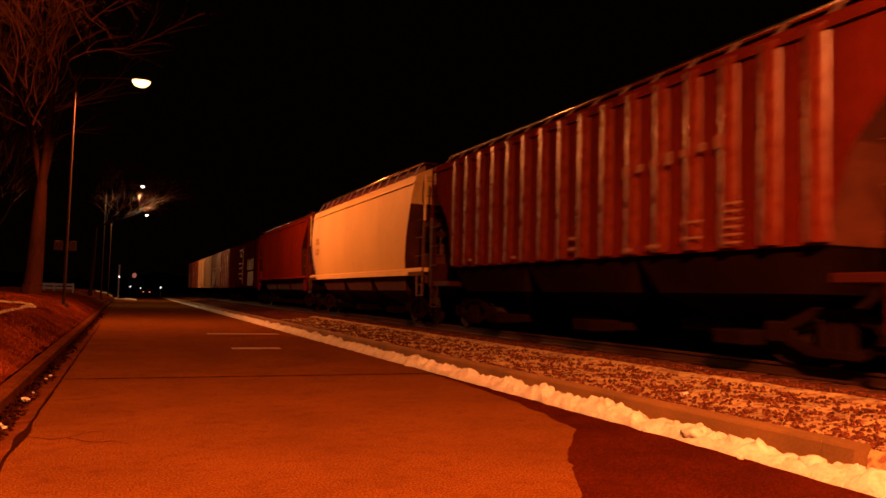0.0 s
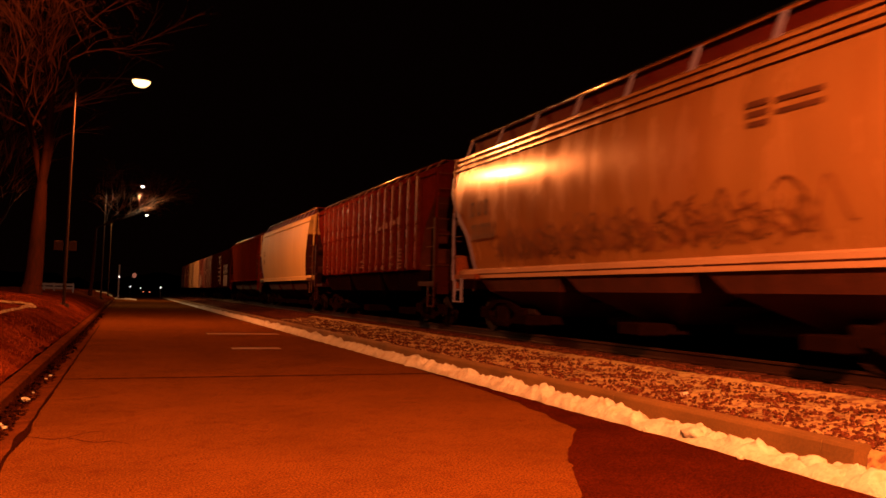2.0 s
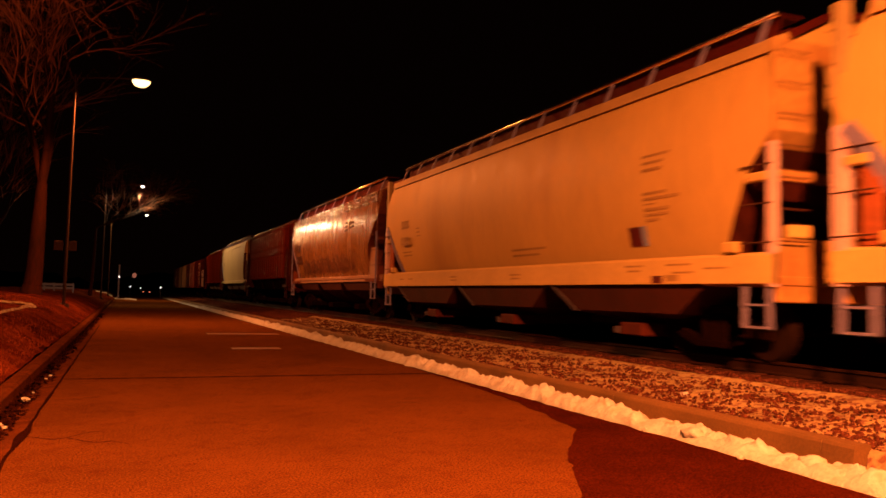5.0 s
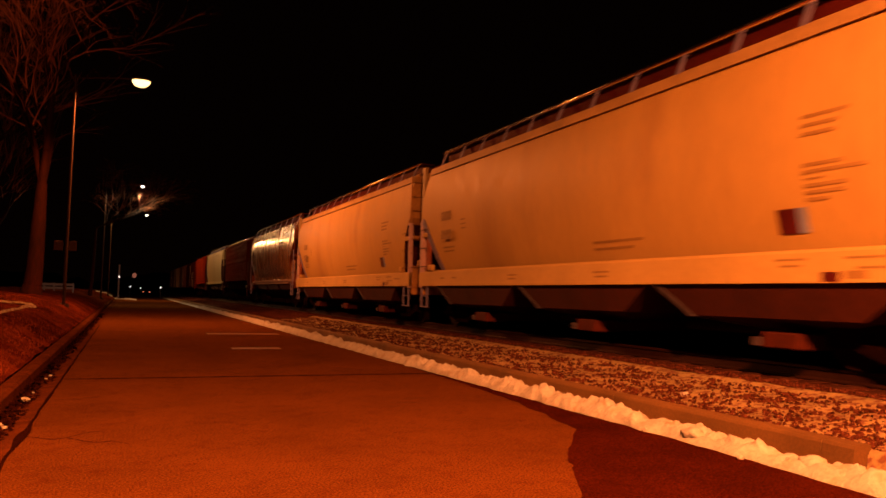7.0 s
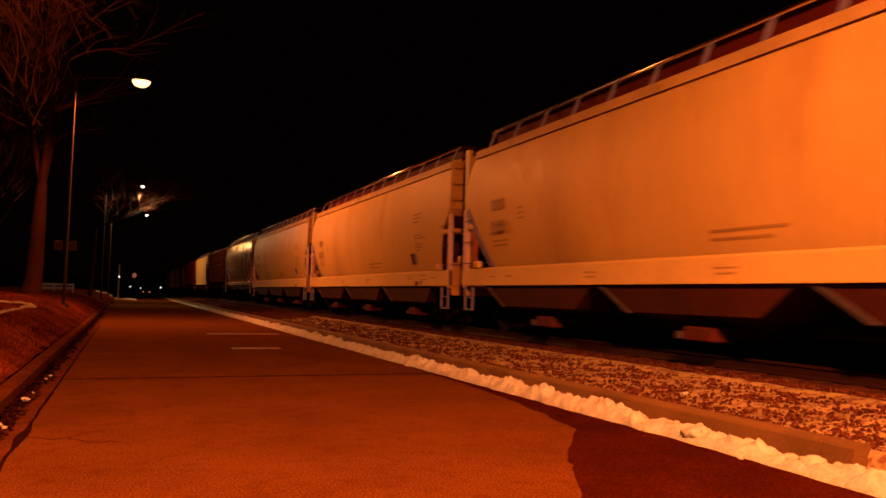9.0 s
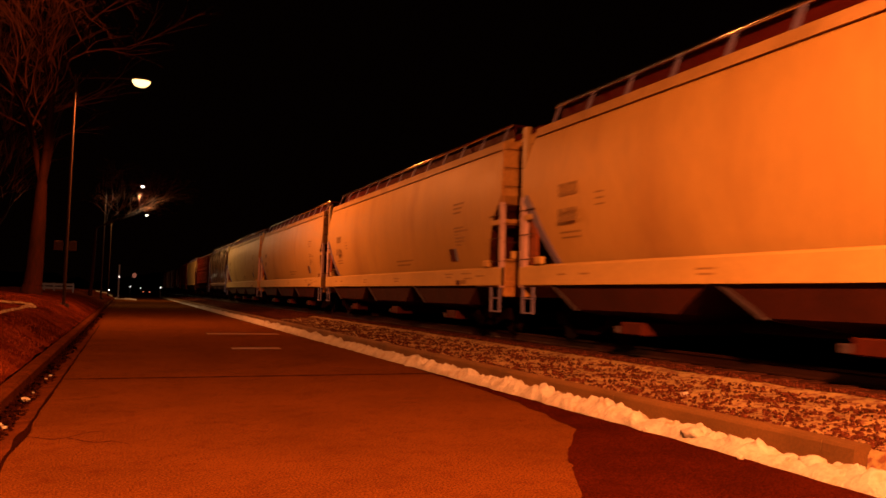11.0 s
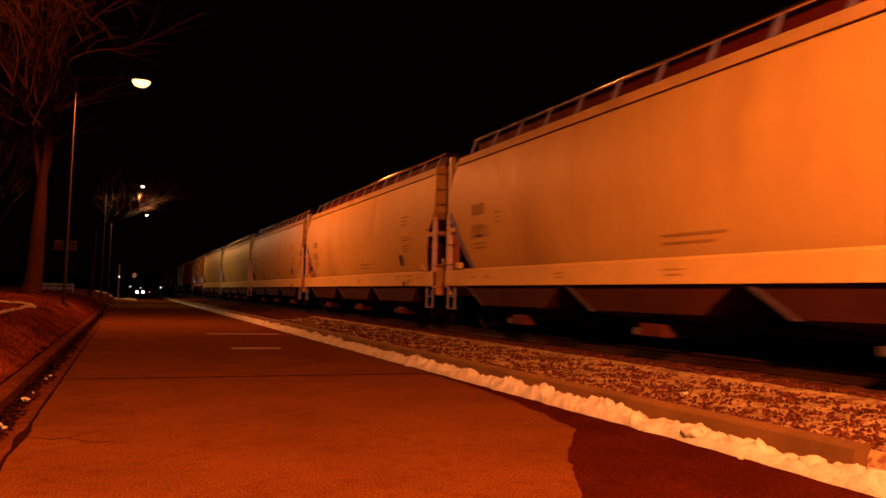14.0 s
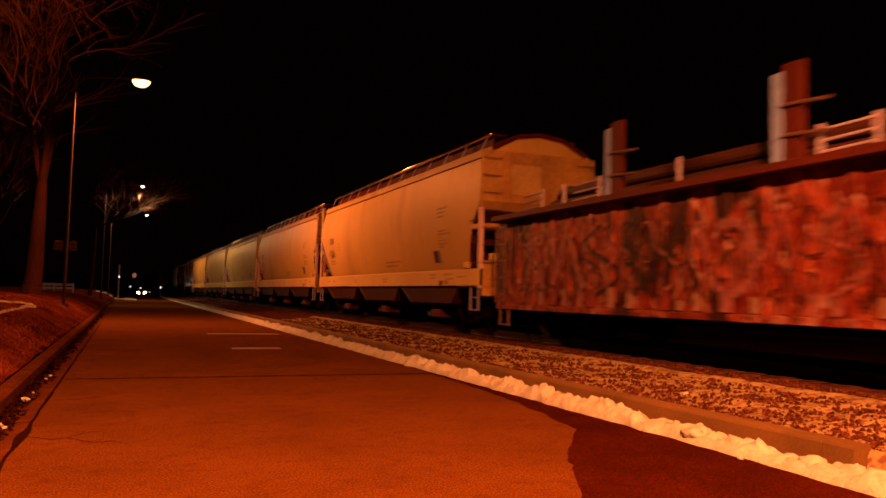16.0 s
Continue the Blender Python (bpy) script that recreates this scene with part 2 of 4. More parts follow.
def bar(bm, p0, p1, w, h):
    """A square bar from p0 to p1."""
    p0, p1 = Vector(p0), Vector(p1)
    d = (p1 - p0).normalized()
    a = Vector((0, 1, 0)) if abs(d.y) < 0.9 else Vector((1, 0, 0))
    a = (a - d * a.dot(d)).normalized()
    c = d.cross(a)
    q = [[bm.verts.new(p + a * w * s / 2 + c * h * t / 2) for s, t in ((-1, -1), (1, -1), (1, 1), (-1, 1))] for p in (p0, p1)]
    for k in range(4):
        bm.faces.new((q[0][k], q[0][(k + 1) % 4], q[1][(k + 1) % 4], q[1][k]))
    bm.faces.new(q[0][::-1])
    bm.faces.new(q[1])
    return bm


def B():
    return bmesh.new()


def strip(bm, rows):
    """Faces between rows of points of equal length."""
    vs = [[bm.verts.new(p) for p in r] for r in rows]
    for a, b in zip(vs, vs[1:]):
        for i in range(len(a) - 1):
            bm.faces.new((a[i], a[i + 1], b[i + 1], b[i]))
    return bm


def interp(table, x):
    for (a, va), (b, vb) in zip(table, table[1:]):
        if x <= b:
            k = max(0.0, (x - a) / (b - a))
            return va + (vb - va) * k
    return table[-1][1]


# ---------------------------------------------------------------- ground
RAILTOP = 0.54
TRACK_X = 9.34


def lawn_z(x, y):
    z = interp(((-40, 1.3), (-6.0, 1.1), (-3.9, 1.0), (-2.1, 0.665), (-1.32, 0.2)), x)
    return z + 0.035 * noise.noise(Vector((x * 1.3, y * 1.3, 0))) + 0.02 * noise.noise(Vector((x * 5, y * 5, 4)))


def bed_z(x):
    return interp(((5.5, 0.17), (6.0, 0.16), (6.3, 0.17), (7.6, 0.29), (8.0, 0.345), (10.8, 0.345), (12.2, 0.1), (14, 0.0)), x)


bm = B()
strip(bm, [[(x, y, -0.06 if -70 < x < 70 else 0.2) for x in (-2500, -70, -20, 20, 70, 2500)] for y in (-2500, -60, 20, 100, 400, 2500)])
solid("ground", bm, FIELD, "dark flat ground that reaches the horizon", "ground", kind="structure")

bm = B()
ys = [-40 + i * 2.0 for i in range(100)]
strip(bm, [[(x, y, 0.0) for x in (-0.8, 0.7, 2.2, 3.7, 5.6)] for y in ys])
solid("road", bm, ASPHALT, "worn dry asphalt street beside the tracks", "road", kind="structure")
bm = B()
strip(bm, [[(x, y, -0.03 + 0.001 * (x > 0)) for x in (-60, -1, 5, 60)] for y in (158, 175)])
solid("cross_road", bm, ASPHALT, "asphalt side street crossing in the distance", "road", kind="structure")

# the dark damp strip along the snow
bm = B()
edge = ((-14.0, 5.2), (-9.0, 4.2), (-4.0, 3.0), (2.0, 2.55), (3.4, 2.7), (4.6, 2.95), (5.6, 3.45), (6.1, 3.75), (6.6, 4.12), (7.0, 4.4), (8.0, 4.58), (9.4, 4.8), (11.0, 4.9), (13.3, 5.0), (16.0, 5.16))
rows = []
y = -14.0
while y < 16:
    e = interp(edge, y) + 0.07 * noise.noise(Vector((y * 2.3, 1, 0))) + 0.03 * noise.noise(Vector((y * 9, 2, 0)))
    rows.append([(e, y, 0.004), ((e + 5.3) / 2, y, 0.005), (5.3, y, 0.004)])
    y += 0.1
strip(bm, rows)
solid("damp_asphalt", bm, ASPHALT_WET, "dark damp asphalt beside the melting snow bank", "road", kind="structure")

for y0, y1, x0, x1 in ((24.7, 25.35, 2.38, 4.6), (18.45, 19.0, 2.36, 3.5)):
    bm = B()
    n = 26
    rows = []
    for i in range(n + 1):
        x = x0 + (x1 - x0) * i / n
        j = 0.05 * noise.noise(Vector((x * 4, y0, 0)))
        rows.append([(x, y0 + j, 0.004), (x, y1 - j, 0.004)])
    strip(bm, rows)
    solid("parking_line", bm, PAINT_WORN, "faded white parking line painted on the asphalt", "road marking", "parking lines", "structure")
bm = B()
strip(bm, [[(x, 12.55 + 0.04 * noise.noise(Vector((x * 2, 0, 0))), 0.003), (x, 12.66 + 0.05 * noise.noise(Vector((x * 3, 7, 0))), 0.003)] for x in [-0.75 + i * 0.15 for i in range(39)]])
solid("tar_seam", bm, TAR, "narrow dark tar seam across the street", "road marking", kind="structure")

bm = B()
rows = []
y = 5.0
while y < 30:
    c = -0.8 + 0.03 * noise.noise(Vector((y * 1.5, 3, 0)))
    w = 0.012 + 0.012 * max(0, noise.noise(Vector((y * 0.8, 8, 0)))) + 0.03 * math.exp(-((y - 7.9) / 0.4) ** 2)
    rows.append([(c - w, y, 0.006), (c + w * 1.3, y, 0.006)])
    y += 0.12
strip(bm, rows)
solid("gutter_crack", bm, TAR, "dark open joint between gutter and asphalt", "road marking", kind="structure")

# a branching crack in the asphalt beside the gutter
bm = B()
for pts in (((-0.78, 7.95), (-0.55, 7.7), (-0.42, 7.75), (-0.2, 7.45), (-0.05, 7.5), (0.12, 7.3)), ((-0.42, 7.75), (-0.3, 7.95), (-0.12, 8.05)), ((-0.8, 10.3), (-0.6, 10.4), (-0.45, 10.35), (-0.2, 10.6))):
    fine_pts = []
    for (ax, ay), (bx, by) in zip(pts, pts[1:]):
        fine_pts += [(ax + (bx - ax) * k / 6, ay + (by - ay) * k / 6) for k in range(6)]
    strip(bm, [[(x + 0.02 * noise.noise(Vector((x * 9, y * 9, 1))), y + 0.03 * noise.noise(Vector((x * 9, y * 9, 5))) + s * (0.008 + 0.01 * abs(noise.noise(Vector((x * 5, y * 5, 3))))), 0.003) for s in (-1, 1)] for x, y in fine_pts])
solid("asphalt_crack", bm, TAR, "thin dark branching crack in the asphalt", "road marking", kind="structure")

# gutter and kerb on the lawn side, in cast lengths
kerb_left = thing("kerb_lawn_side", "old dark concrete kerb with a gutter beside the lawn", "kerb", kind="structure")
prof = ((-0.8, 0.002), (-1.13, -0.02), (-1.15, 0.13), (-1.19, 0.16), (-1.32, 0.165), (-1.34, -0.1))
bm = B()
strip(bm, [[(x, yy, z) for x, z in prof] for yy in (0.006, 1.0, 2.0, 2.994)])
kerb_mesh = mesh_of(bm, "kerb_stone", GUTTER)
for i in range(52):
    ob = part("kerb_stone", kerb_mesh, None, kerb_left)
    ob.location = (0.008 * noise.noise(Vector((i, 0, 0))), -6 + 3 * i, 0.006 * noise.noise(Vector((i, 5, 0))))

# kerb on the track side
kerb_right = thing("kerb_track_side", "broad smooth concrete kerb between street and ballast", "kerb", kind="structure")
prof = ((5.45, -0.05), (5.475, 0.2), (5.49, 0.228), (5.51, 0.236), (5.645, 0.236), (5.665, 0.225), (5.675, -0.05))
bm = B()
strip(bm, [[(x, yy, z) for x, z in prof] for yy in (0.0, 1.5, 3.0)])
kerb_mesh = mesh_of(bm, "kerb_stone", CONCRETE)
for i in range(46):
    ob = part("kerb_stone", kerb_mesh, None, kerb_right)
    ob.location = (0, 4.9 + 3.004 * i, 0)
bm = strip(B(), [[(x + 0.03 * s, yy, z) for x, z in prof] for yy, s in ((4.58, 0.0), (4.896, 0.0))])
bm.verts.ensure_lookup_table()
bm.faces.new(bm.verts[:len(prof)])
part("kerb_end", bm, CONCRETE, kerb_right, "square cut kerb end")

# lawn bank
bm = B()
xs = [-1.31, -1.5, -1.7, -1.9, -2.1, -2.5, -3.0, -3.6, -4.4, -5.5, -7, -10, -16, -40]
ys = [-8 + 0.6 * i for i in range(100)] + [54 + 3 * i for i in range(34)]
strip(bm, [[(x, yy, lawn_z(x, yy)) for x in xs] for yy in ys])
solid("lawn", bm, LAWN, "dormant brown lawn bank with leaf litter", "lawn", kind="structure", smooth=True)


def cloud_mesh(name, verts, faces, material, label, category):
    me = bpy.data.meshes.new(name)
    me.from_pydata(verts, [], faces)
    me.materials.append(material)
    return tagged(new(name, me), label, category, kind="stuff")


rng = random.Random(4)
vv, ff = [], []
for i in range(9000):
    yy = 5 + 30 * rng.random() ** 1.5
    x = -1.36 - 4.5 * rng.random() ** 1.6
    z = lawn_z(x, yy)
    a, h, w = rng.random() * math.tau, rng.uniform(0.02, 0.07), rng.uniform(0.006, 0.014)
    dx, dy = math.cos(a) * w, math.sin(a) * w
    lx, ly = rng.uniform(-0.04, 0.04), rng.uniform(-0.04, 0.04)
    k = len(vv)
    vv += [(x - dx, yy - dy, z - 0.005), (x + dx, yy + dy, z - 0.005), (x + lx, yy + ly, z + h)]
    ff.append((k, k + 1, k + 2))
cloud_mesh("grass", vv, ff, BLADE, "short dry grass blades on the lawn bank", "grass")

# ballast bed with snow
bm = B()
xs = [5.72, 6.0, 6.2, 6.4, 6.6, 6.8, 7.0, 7.2, 7.4, 7.6, 7.8, 8.0, 8.3, 8.7, 9.3, 10.2, 10.8, 12.2, 14.0]
ys = [-40, -20, -5] + [1 + 0.2 * i for i in range(120)] + [26 + i for i in range(60)] + [90 + 8 * i for i in range(20)]
strip(bm, [[(x, yy, bed_z(x) + (0.025 * noise.noise(Vector((x * 3, yy * 3, 2))) if 6.1 < x < 8.2 else 0)) for x in xs] for yy in ys])
solid("ballast_bed", bm, BALLAST, "dark railway ballast bed under the track", "ballast", kind="structure", smooth=True)

# old snow lying on the shoulder of the bed
bm = B()
rows = []
for yy in [1 + 0.1 * i for i in range(250)] + [26 + 0.8 * i for i in range(10)]:
    far_edge = 7.74 + 0.1 * noise.noise(Vector((yy * 1.7, 0, 6))) + 0.05 * noise.noise(Vector((yy * 6, 3, 6)))
    row = []
    for i in range(22):
        s = i / 21
        x = 5.66 + (far_edge - 5.66) * s
        ridge = 0.035 * math.exp(-((x - 7.55) / 0.12) ** 2)
        if i == 0:
            row.append((5.5, yy, -0.04) if yy < 4.56 else (5.66, yy, 0.1))
        row.append((x, yy, bed_z(x) + 0.022 + ridge + 0.02 * noise.noise(Vector((x * 4, yy * 4, 1))) - (0.06 if s == 1 else 0)))
    rows.append(row)
strip(bm, rows)
solid("ballast_snow", bm, SNOW_DULL, "dusty old snow lying over the ballast shoulder", "snow", kind="stuff", smooth=True)

rng = random.Random(9)
vv, ff = [], []
BASE = [Vector(p) for p in ((1, 0, -0.3), (0.3, 0.95, -0.3), (-0.8, 0.6, -0.3), (-0.8, -0.6, -0.3), (0.3, -0.95, -0.3), (0.5, 0.2, 0.6), (-0.4, 0.3, 0.7), (-0.1, -0.5, 0.6))]
CAPS = ((0, 1, 5), (1, 6, 5), (1, 2, 6), (2, 3, 6), (3, 7, 6), (3, 4, 7), (4, 0, 5), (4, 5, 7), (5, 6, 7))
made = 0
while made < 23000:
    yy = 2.5 + 40 * rng.random() ** 1.6
    x = 5.7 + 2.45 * rng.random()
    thick = 0.6 * noise.noise(Vector((x * 3, yy * 2, 8))) + 0.8 * noise.noise(Vector((x * 9, yy * 6, 3)))
    if rng.random() > 0.42 + 1.3 * thick or abs(x - 7.6) < 0.14 and rng.random() < 0.85:
        continue
    r = 0.009 + 0.024 * rng.random() ** 1.8
    a = rng.random() * math.tau
    ca, sa = math.cos(a) * r, math.sin(a) * r
    z = bed_z(x) + (0.03 if x < 7.8 else 0.0) + rng.uniform(-0.012, 0.01)
    k = len(vv)
    vv += [(x + p.x * ca - p.y * sa, yy + p.x * sa + p.y * ca, z + p.z * r * rng.uniform(0.7, 1.2)) for p in BASE]
    ff += [(a_ + k, b_ + k, c_ + k) for a_, b_, c_ in CAPS]
    made += 1
cloud_mesh("ballast_stones", vv, ff, STONE, "broken grey ballast stones poking through snow", "ballast")

# loose ballast between and beyond the rails
vv, ff = [], []
for i in range(14000):
    yy = 1.0 + 30 * rng.random() ** 1.5
    x = 8.7 + 3.7 * rng.random()
    r = 0.016 + 0.026 * rng.random()
    a = rng.random() * math.tau
    ca, sa = math.cos(a) * r, math.sin(a) * r
    z = bed_z(x) + rng.uniform(0.0, 0.05)
    k = len(vv)
    vv += [(x + p.x * ca - p.y * sa, yy + p.x * sa + p.y * ca, z + p.z * r * rng.uniform(0.7, 1.3)) for p in BASE]
    ff += [(a_ + k, b_ + k, c_ + k) for a_, b_, c_ in CAPS]
cloud_mesh("track_ballast", vv, ff, TRACK_STONE, "rusty loose ballast stones between the rails", "ballast")

# ploughed snow along the kerb
bm = B()
rows = []
y = 2.2
while y < 120:
    row = []
    fat = 1 + 0.35 * noise.noise(Vector((y * 0.9, 0, 3)))
    thin = 1.0 if y < 60 else 0.6
    for i in range(15):
        s = i / 14
        x = 5.07 - 0.12 * max(0.0, 1 - (y - 2.2) / 3.5) + 0.3 * s * (0.8 + 0.2 * fat)
        h = (0.115 + 0.03 * (y > 7)) * fat * thin * math.sin(math.pi * (0.72 * s + 0.0)) ** 0.7
        q = Vector((x * 3.2, y * 3.2, 0))
        h *= 0.66 + 0.55 * max(-0.4, noise.noise(q * 0.8)) + 0.55 * abs(noise.noise(q * 1.4)) + 0.45 * abs(noise.noise(q * 2.4)) + 0.3 * abs(noise.noise(q * 4.6)) + 0.22 * noise.noise(q * 2.6) + 0.12 * noise.noise(q * 5.0) + 0.08 * noise.noise(q * 10.0)
        x += 0.06 * noise.noise(Vector((y * 2.6, s * 2, 9))) * (1 - s) - 0.03
        row.append((x, y, max(-0.004, h) + 0.004 - 0.015 * (s == 0)))
    rows.append(row)
    y += 0.035 if y < 14 else 0.09 if y < 40 else 0.4
strip(bm, rows)
solid("snow_bank", bm, SNOW, "lumpy ridge of ploughed snow along the kerb", "snow", kind="stuff", smooth=True)
# clods of snow beside the bank, at its near end and in the gutter
def lump(name, x, y, z, r, seed, label):
    bm = B()
    bmesh.ops.create_icosphere(bm, subdivisions=3, radius=r)
    for v in bm.verts:
        k = 1 + 0.4 * noise.noise(v.co / r * 1.3 + Vector((seed, seed * 2, 0))) + 0.2 * noise.noise(v.co / r * 3.5 + Vector((seed, 0, seed)))
        v.co = Vector((v.co.x * k, v.co.y * k * 1.2, v.co.z * k * 0.7))
    ob = solid(name, bm, SNOW, label, "snow", "clods of snow", smooth=True)
    ob.location = (x, y, z)
    return ob


rng = random.Random(21)
for i, (x, y, r) in enumerate(((5.16, 6.1, 0.1), (5.2, 4.75, 0.09), (5.5, 3.95, 0.13), (5.75, 4.0, 0.12), (6.1, 3.9, 0.14), (5.05, 6.7, 0.04), (4.98, 5.3, 0.03))):
    lump("snow_clod", x, y, (0.02 if r < 0.05 else 0.07), r, i, "rounded clod of old snow on the kerbside bank")
for i in range(9):
    y = 6.5 + 9 * rng.random() if i else 10.4
    lump("snow_clod", -1.06 + 0.08 * rng.random(), y, 0.0, rng.uniform(0.012, 0.03) if i else 0.055, i + 30, "small icy scrap of snow lying in the gutter")
# leaves packed dense, also darkening the foot of the shaded kerb face
rng = random.Random(52)
vv, ff = [], []
for i in range(5200):
    y = 4 + 40 * rng.random() ** 1.6
    x = -1.14 + 0.2 * rng.random() ** 2 * (1 + 0.8 * noise.noise(Vector((y * 0.9, 0, 0))))
    z = -0.012 + 0.05 * rng.random() * max(0.1, 1 - (x + 1.14) / 0.15)
    a, r = rng.random() * math.tau, rng.uniform(0.015, 0.04)
    k = len(vv)
    vv += [(x + r * math.cos(a + b), y + r * math.sin(a + b), max(-0.01, z + rng.uniform(-0.01, 0.02))) for b in (0, 1.4, 3.1, 4.6)]
    ff += [(k, k + 1, k + 2, k + 3)]
cloud_mesh("leaf_litter", vv, ff, LITTER, "dark wet leaves drifted against the kerb", "leaves")
lump("snow_clod", 6.45, 7.8, 0.2, 0.06, 77, "small clod of snow on the ballast edge")

# snow left along the path across the lawn
bm = B()
line = [(-2.4, 14.0), (-2.47, 18), (-2.53, 22), (-2.56, 25.6), (-2.66, 26.3), (-2.9, 25.9), (-3.4, 24.6), (-4.5, 22)]
rows = []
for (ax, ay), (bx, by) in zip(line, line[1:]):
    for i in range(10):
        x, y = ax + (bx - ax) * i / 10, ay + (by - ay) * i / 10
        w = (0.17 if 24 < y else 0.05) * (1 + 0.6 * noise.noise(Vector((x * 2, y * 2, 0))))
        z = lawn_z(x, y)
        rows.append([(x - w, y, z - 0.02), (x - w * 0.4, y, z + 0.04), (x + w * 0.4, y, z + 0.04), (x + w, y, z - 0.02)])
strip(bm, rows)
solid("path_snow", bm, SNOW_DULL, "thin line of leftover snow along a lawn path", "snow", kind="stuff", smooth=True)
bm = B()
rows = []
for i in range(60):
    x = -3.2 + 4.4 * i / 59
    y = 100 - 0.9 * max(0, x + 1.5) ** 2
    z = lawn_z(x, y) if x < -1.4 else 0.02
    rows.append([(x, y - 0.9, z), (x, y, z + 0.14 + 0.08 * noise.noise(Vector((x, 0, 0)))), (x, y + 0.9, z)])
strip(bm, rows)
solid("corner_snow", bm, SNOW, "ploughed snow round the far street corner", "snow", kind="stuff", smooth=True)

# ---------------------------------------------------------------- railway track
track = thing("railway_track", "steel rails on dark wooden sleepers in snowy ballast", "railway track", kind="structure", at=(TRACK_X, 0, 0))
prof = ((-0.075, 0), (-0.075, 0.012), (-0.012, 0.035), (-0.012, 0.13), (-0.036, 0.142), (-0.036, 0.175), (-0.028, 0.18), (0.028, 0.18), (0.036, 0.175), (0.036, 0.142), (0.012, 0.13), (0.012, 0.035), (0.075, 0.012), (0.075, 0))
bm = B()
strip(bm, [[(x, yy, z) for x, z in prof] for yy in (-80, 60, 200, 400)])
rail_mesh = mesh_of(bm, "rail", RAIL)
for s in (-1, 1):
    part("rail", rail_mesh, None, track, "rail with a worn running surface").location = (0.753 * s, 0, RAILTOP - 0.18)
sleeper_mesh = mesh_of(box(B(), -1.3, 1.3, -0.115, 0.115, -0.15, 0.0, 0.012), "sleeper", SLEEPER)
for i in range(230):
    ob = part("sleeper", sleeper_mesh, None, track)
    ob.location = (0.03 * noise.noise(Vector((i * 3.3, 0, 0))), -12 + 0.53 * i, RAILTOP - 0.182)


# ---------------------------------------------------------------- freight cars
def close_ends(bm, levels, ends=(-1, 1)):
    for s in ends:
        strip(bm, [[(w * k, s * e, z) for k in (-1, -0.5, 0, 0.5, 1)] for z, w, e in levels])
    return bm


def loft_body(bm, levels):
    """Walls and roof over a table of (height, half width, half length)."""
    for s in (-1, 1):
        rows = []
        for z, w, e in levels:
            rows.append([(s * w, e * k, z) for k in (-1, -0.75, -0.5, -0.25, 0, 0.25, 0.5, 0.75, 1)])
        strip(bm, rows)
    z, w, e = levels[0]
    strip(bm, [[(w * k, -e, z), (w * k, e, z)] for k in (-1, 0, 1)])
    return bm


def round_side(z0, z1, w_mid, sag, n=14):
    """Half widths of a wall that bulges outwards between two heights."""
    return [(z0 + (z1 - z0) * i / n, w_mid - sag * ((i / n - 0.58) / 0.58) ** 2) for i in range(n + 1)]


SHARED = {}


def shared(key, make):
    if key not in SHARED:
        SHARED[key] = make()
    return SHARED[key]


def side_frame_mesh():
    bm = B()
    box(bm, -0.06, 0.06, -1.15, -0.65, 0.28, 0.58, 0.03)
    box(bm, -0.06, 0.06, 0.65, 1.15, 0.28, 0.58, 0.03)
    bar(bm, (0, -0.75, 0.52), (0, -0.28, 0.72), 0.12, 0.14)
    bar(bm, (0, 0.75, 0.52), (0, 0.28, 0.72), 0.12, 0.14)
    box(bm, -0.06, 0.06, -0.36, 0.36, 0.66, 0.78, 0.02)
    bar(bm, (0, -0.75, 0.34), (0, -0.3, 0.18), 0.12, 0.12)
    bar(bm, (0, 0.75, 0.34), (0, 0.3, 0.18), 0.12, 0.12)
    box(bm, -0.07, 0.07, -0.36, 0.36, 0.12, 0.24, 0.02)
    for k in (-0.2, 0.0, 0.2):
        tube(bm, (0, k, 0.22), (0, k, 0.6), 0.075, n=8)
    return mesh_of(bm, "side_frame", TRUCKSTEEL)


def wheelset_mesh():
    bm = B()
    tube(bm, (-1.0, 0, 0), (1.0, 0, 0), 0.075, n=10)
    for s in (-1, 1):
        tube(bm, (s * 0.70, 0, 0), (s * 0.73, 0, 0), 0.45, 0.45, n=24)
        tube(bm, (s * 0.731, 0, 0), (s * 0.83, 0, 0), 0.425, 0.42, n=24)
        for k in range(4):
            a = k * math.tau / 4
            tube(bm, (s * 0.83, 0.2 * math.cos(a), 0.2 * math.sin(a)), (s * 0.845, 0.2 * math.cos(a), 0.2 * math.sin(a)), 0.05, n=6)
        tube(bm, (s * 0.83, 0, 0), (s * 1.02, 0, 0), 0.11, 0.1, n=10)
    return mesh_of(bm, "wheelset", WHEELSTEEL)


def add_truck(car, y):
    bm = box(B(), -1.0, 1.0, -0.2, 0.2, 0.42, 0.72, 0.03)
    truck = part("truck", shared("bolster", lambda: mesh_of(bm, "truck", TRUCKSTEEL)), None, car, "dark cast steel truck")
    truck.location = (0, y, 0)
    for s in (-1, 1):
        part("side_frame", shared("side_frame", side_frame_mesh), None, truck).location = (0.98 * s, 0, 0)
    for s in (-0.89, 0.89):
        part("wheelset", shared("wheelset", wheelset_mesh), None, truck).location = (0, s, 0.42)


def wall_x(levels, z):
    return -interp([(z_, w) for z_, w, e in levels], z)


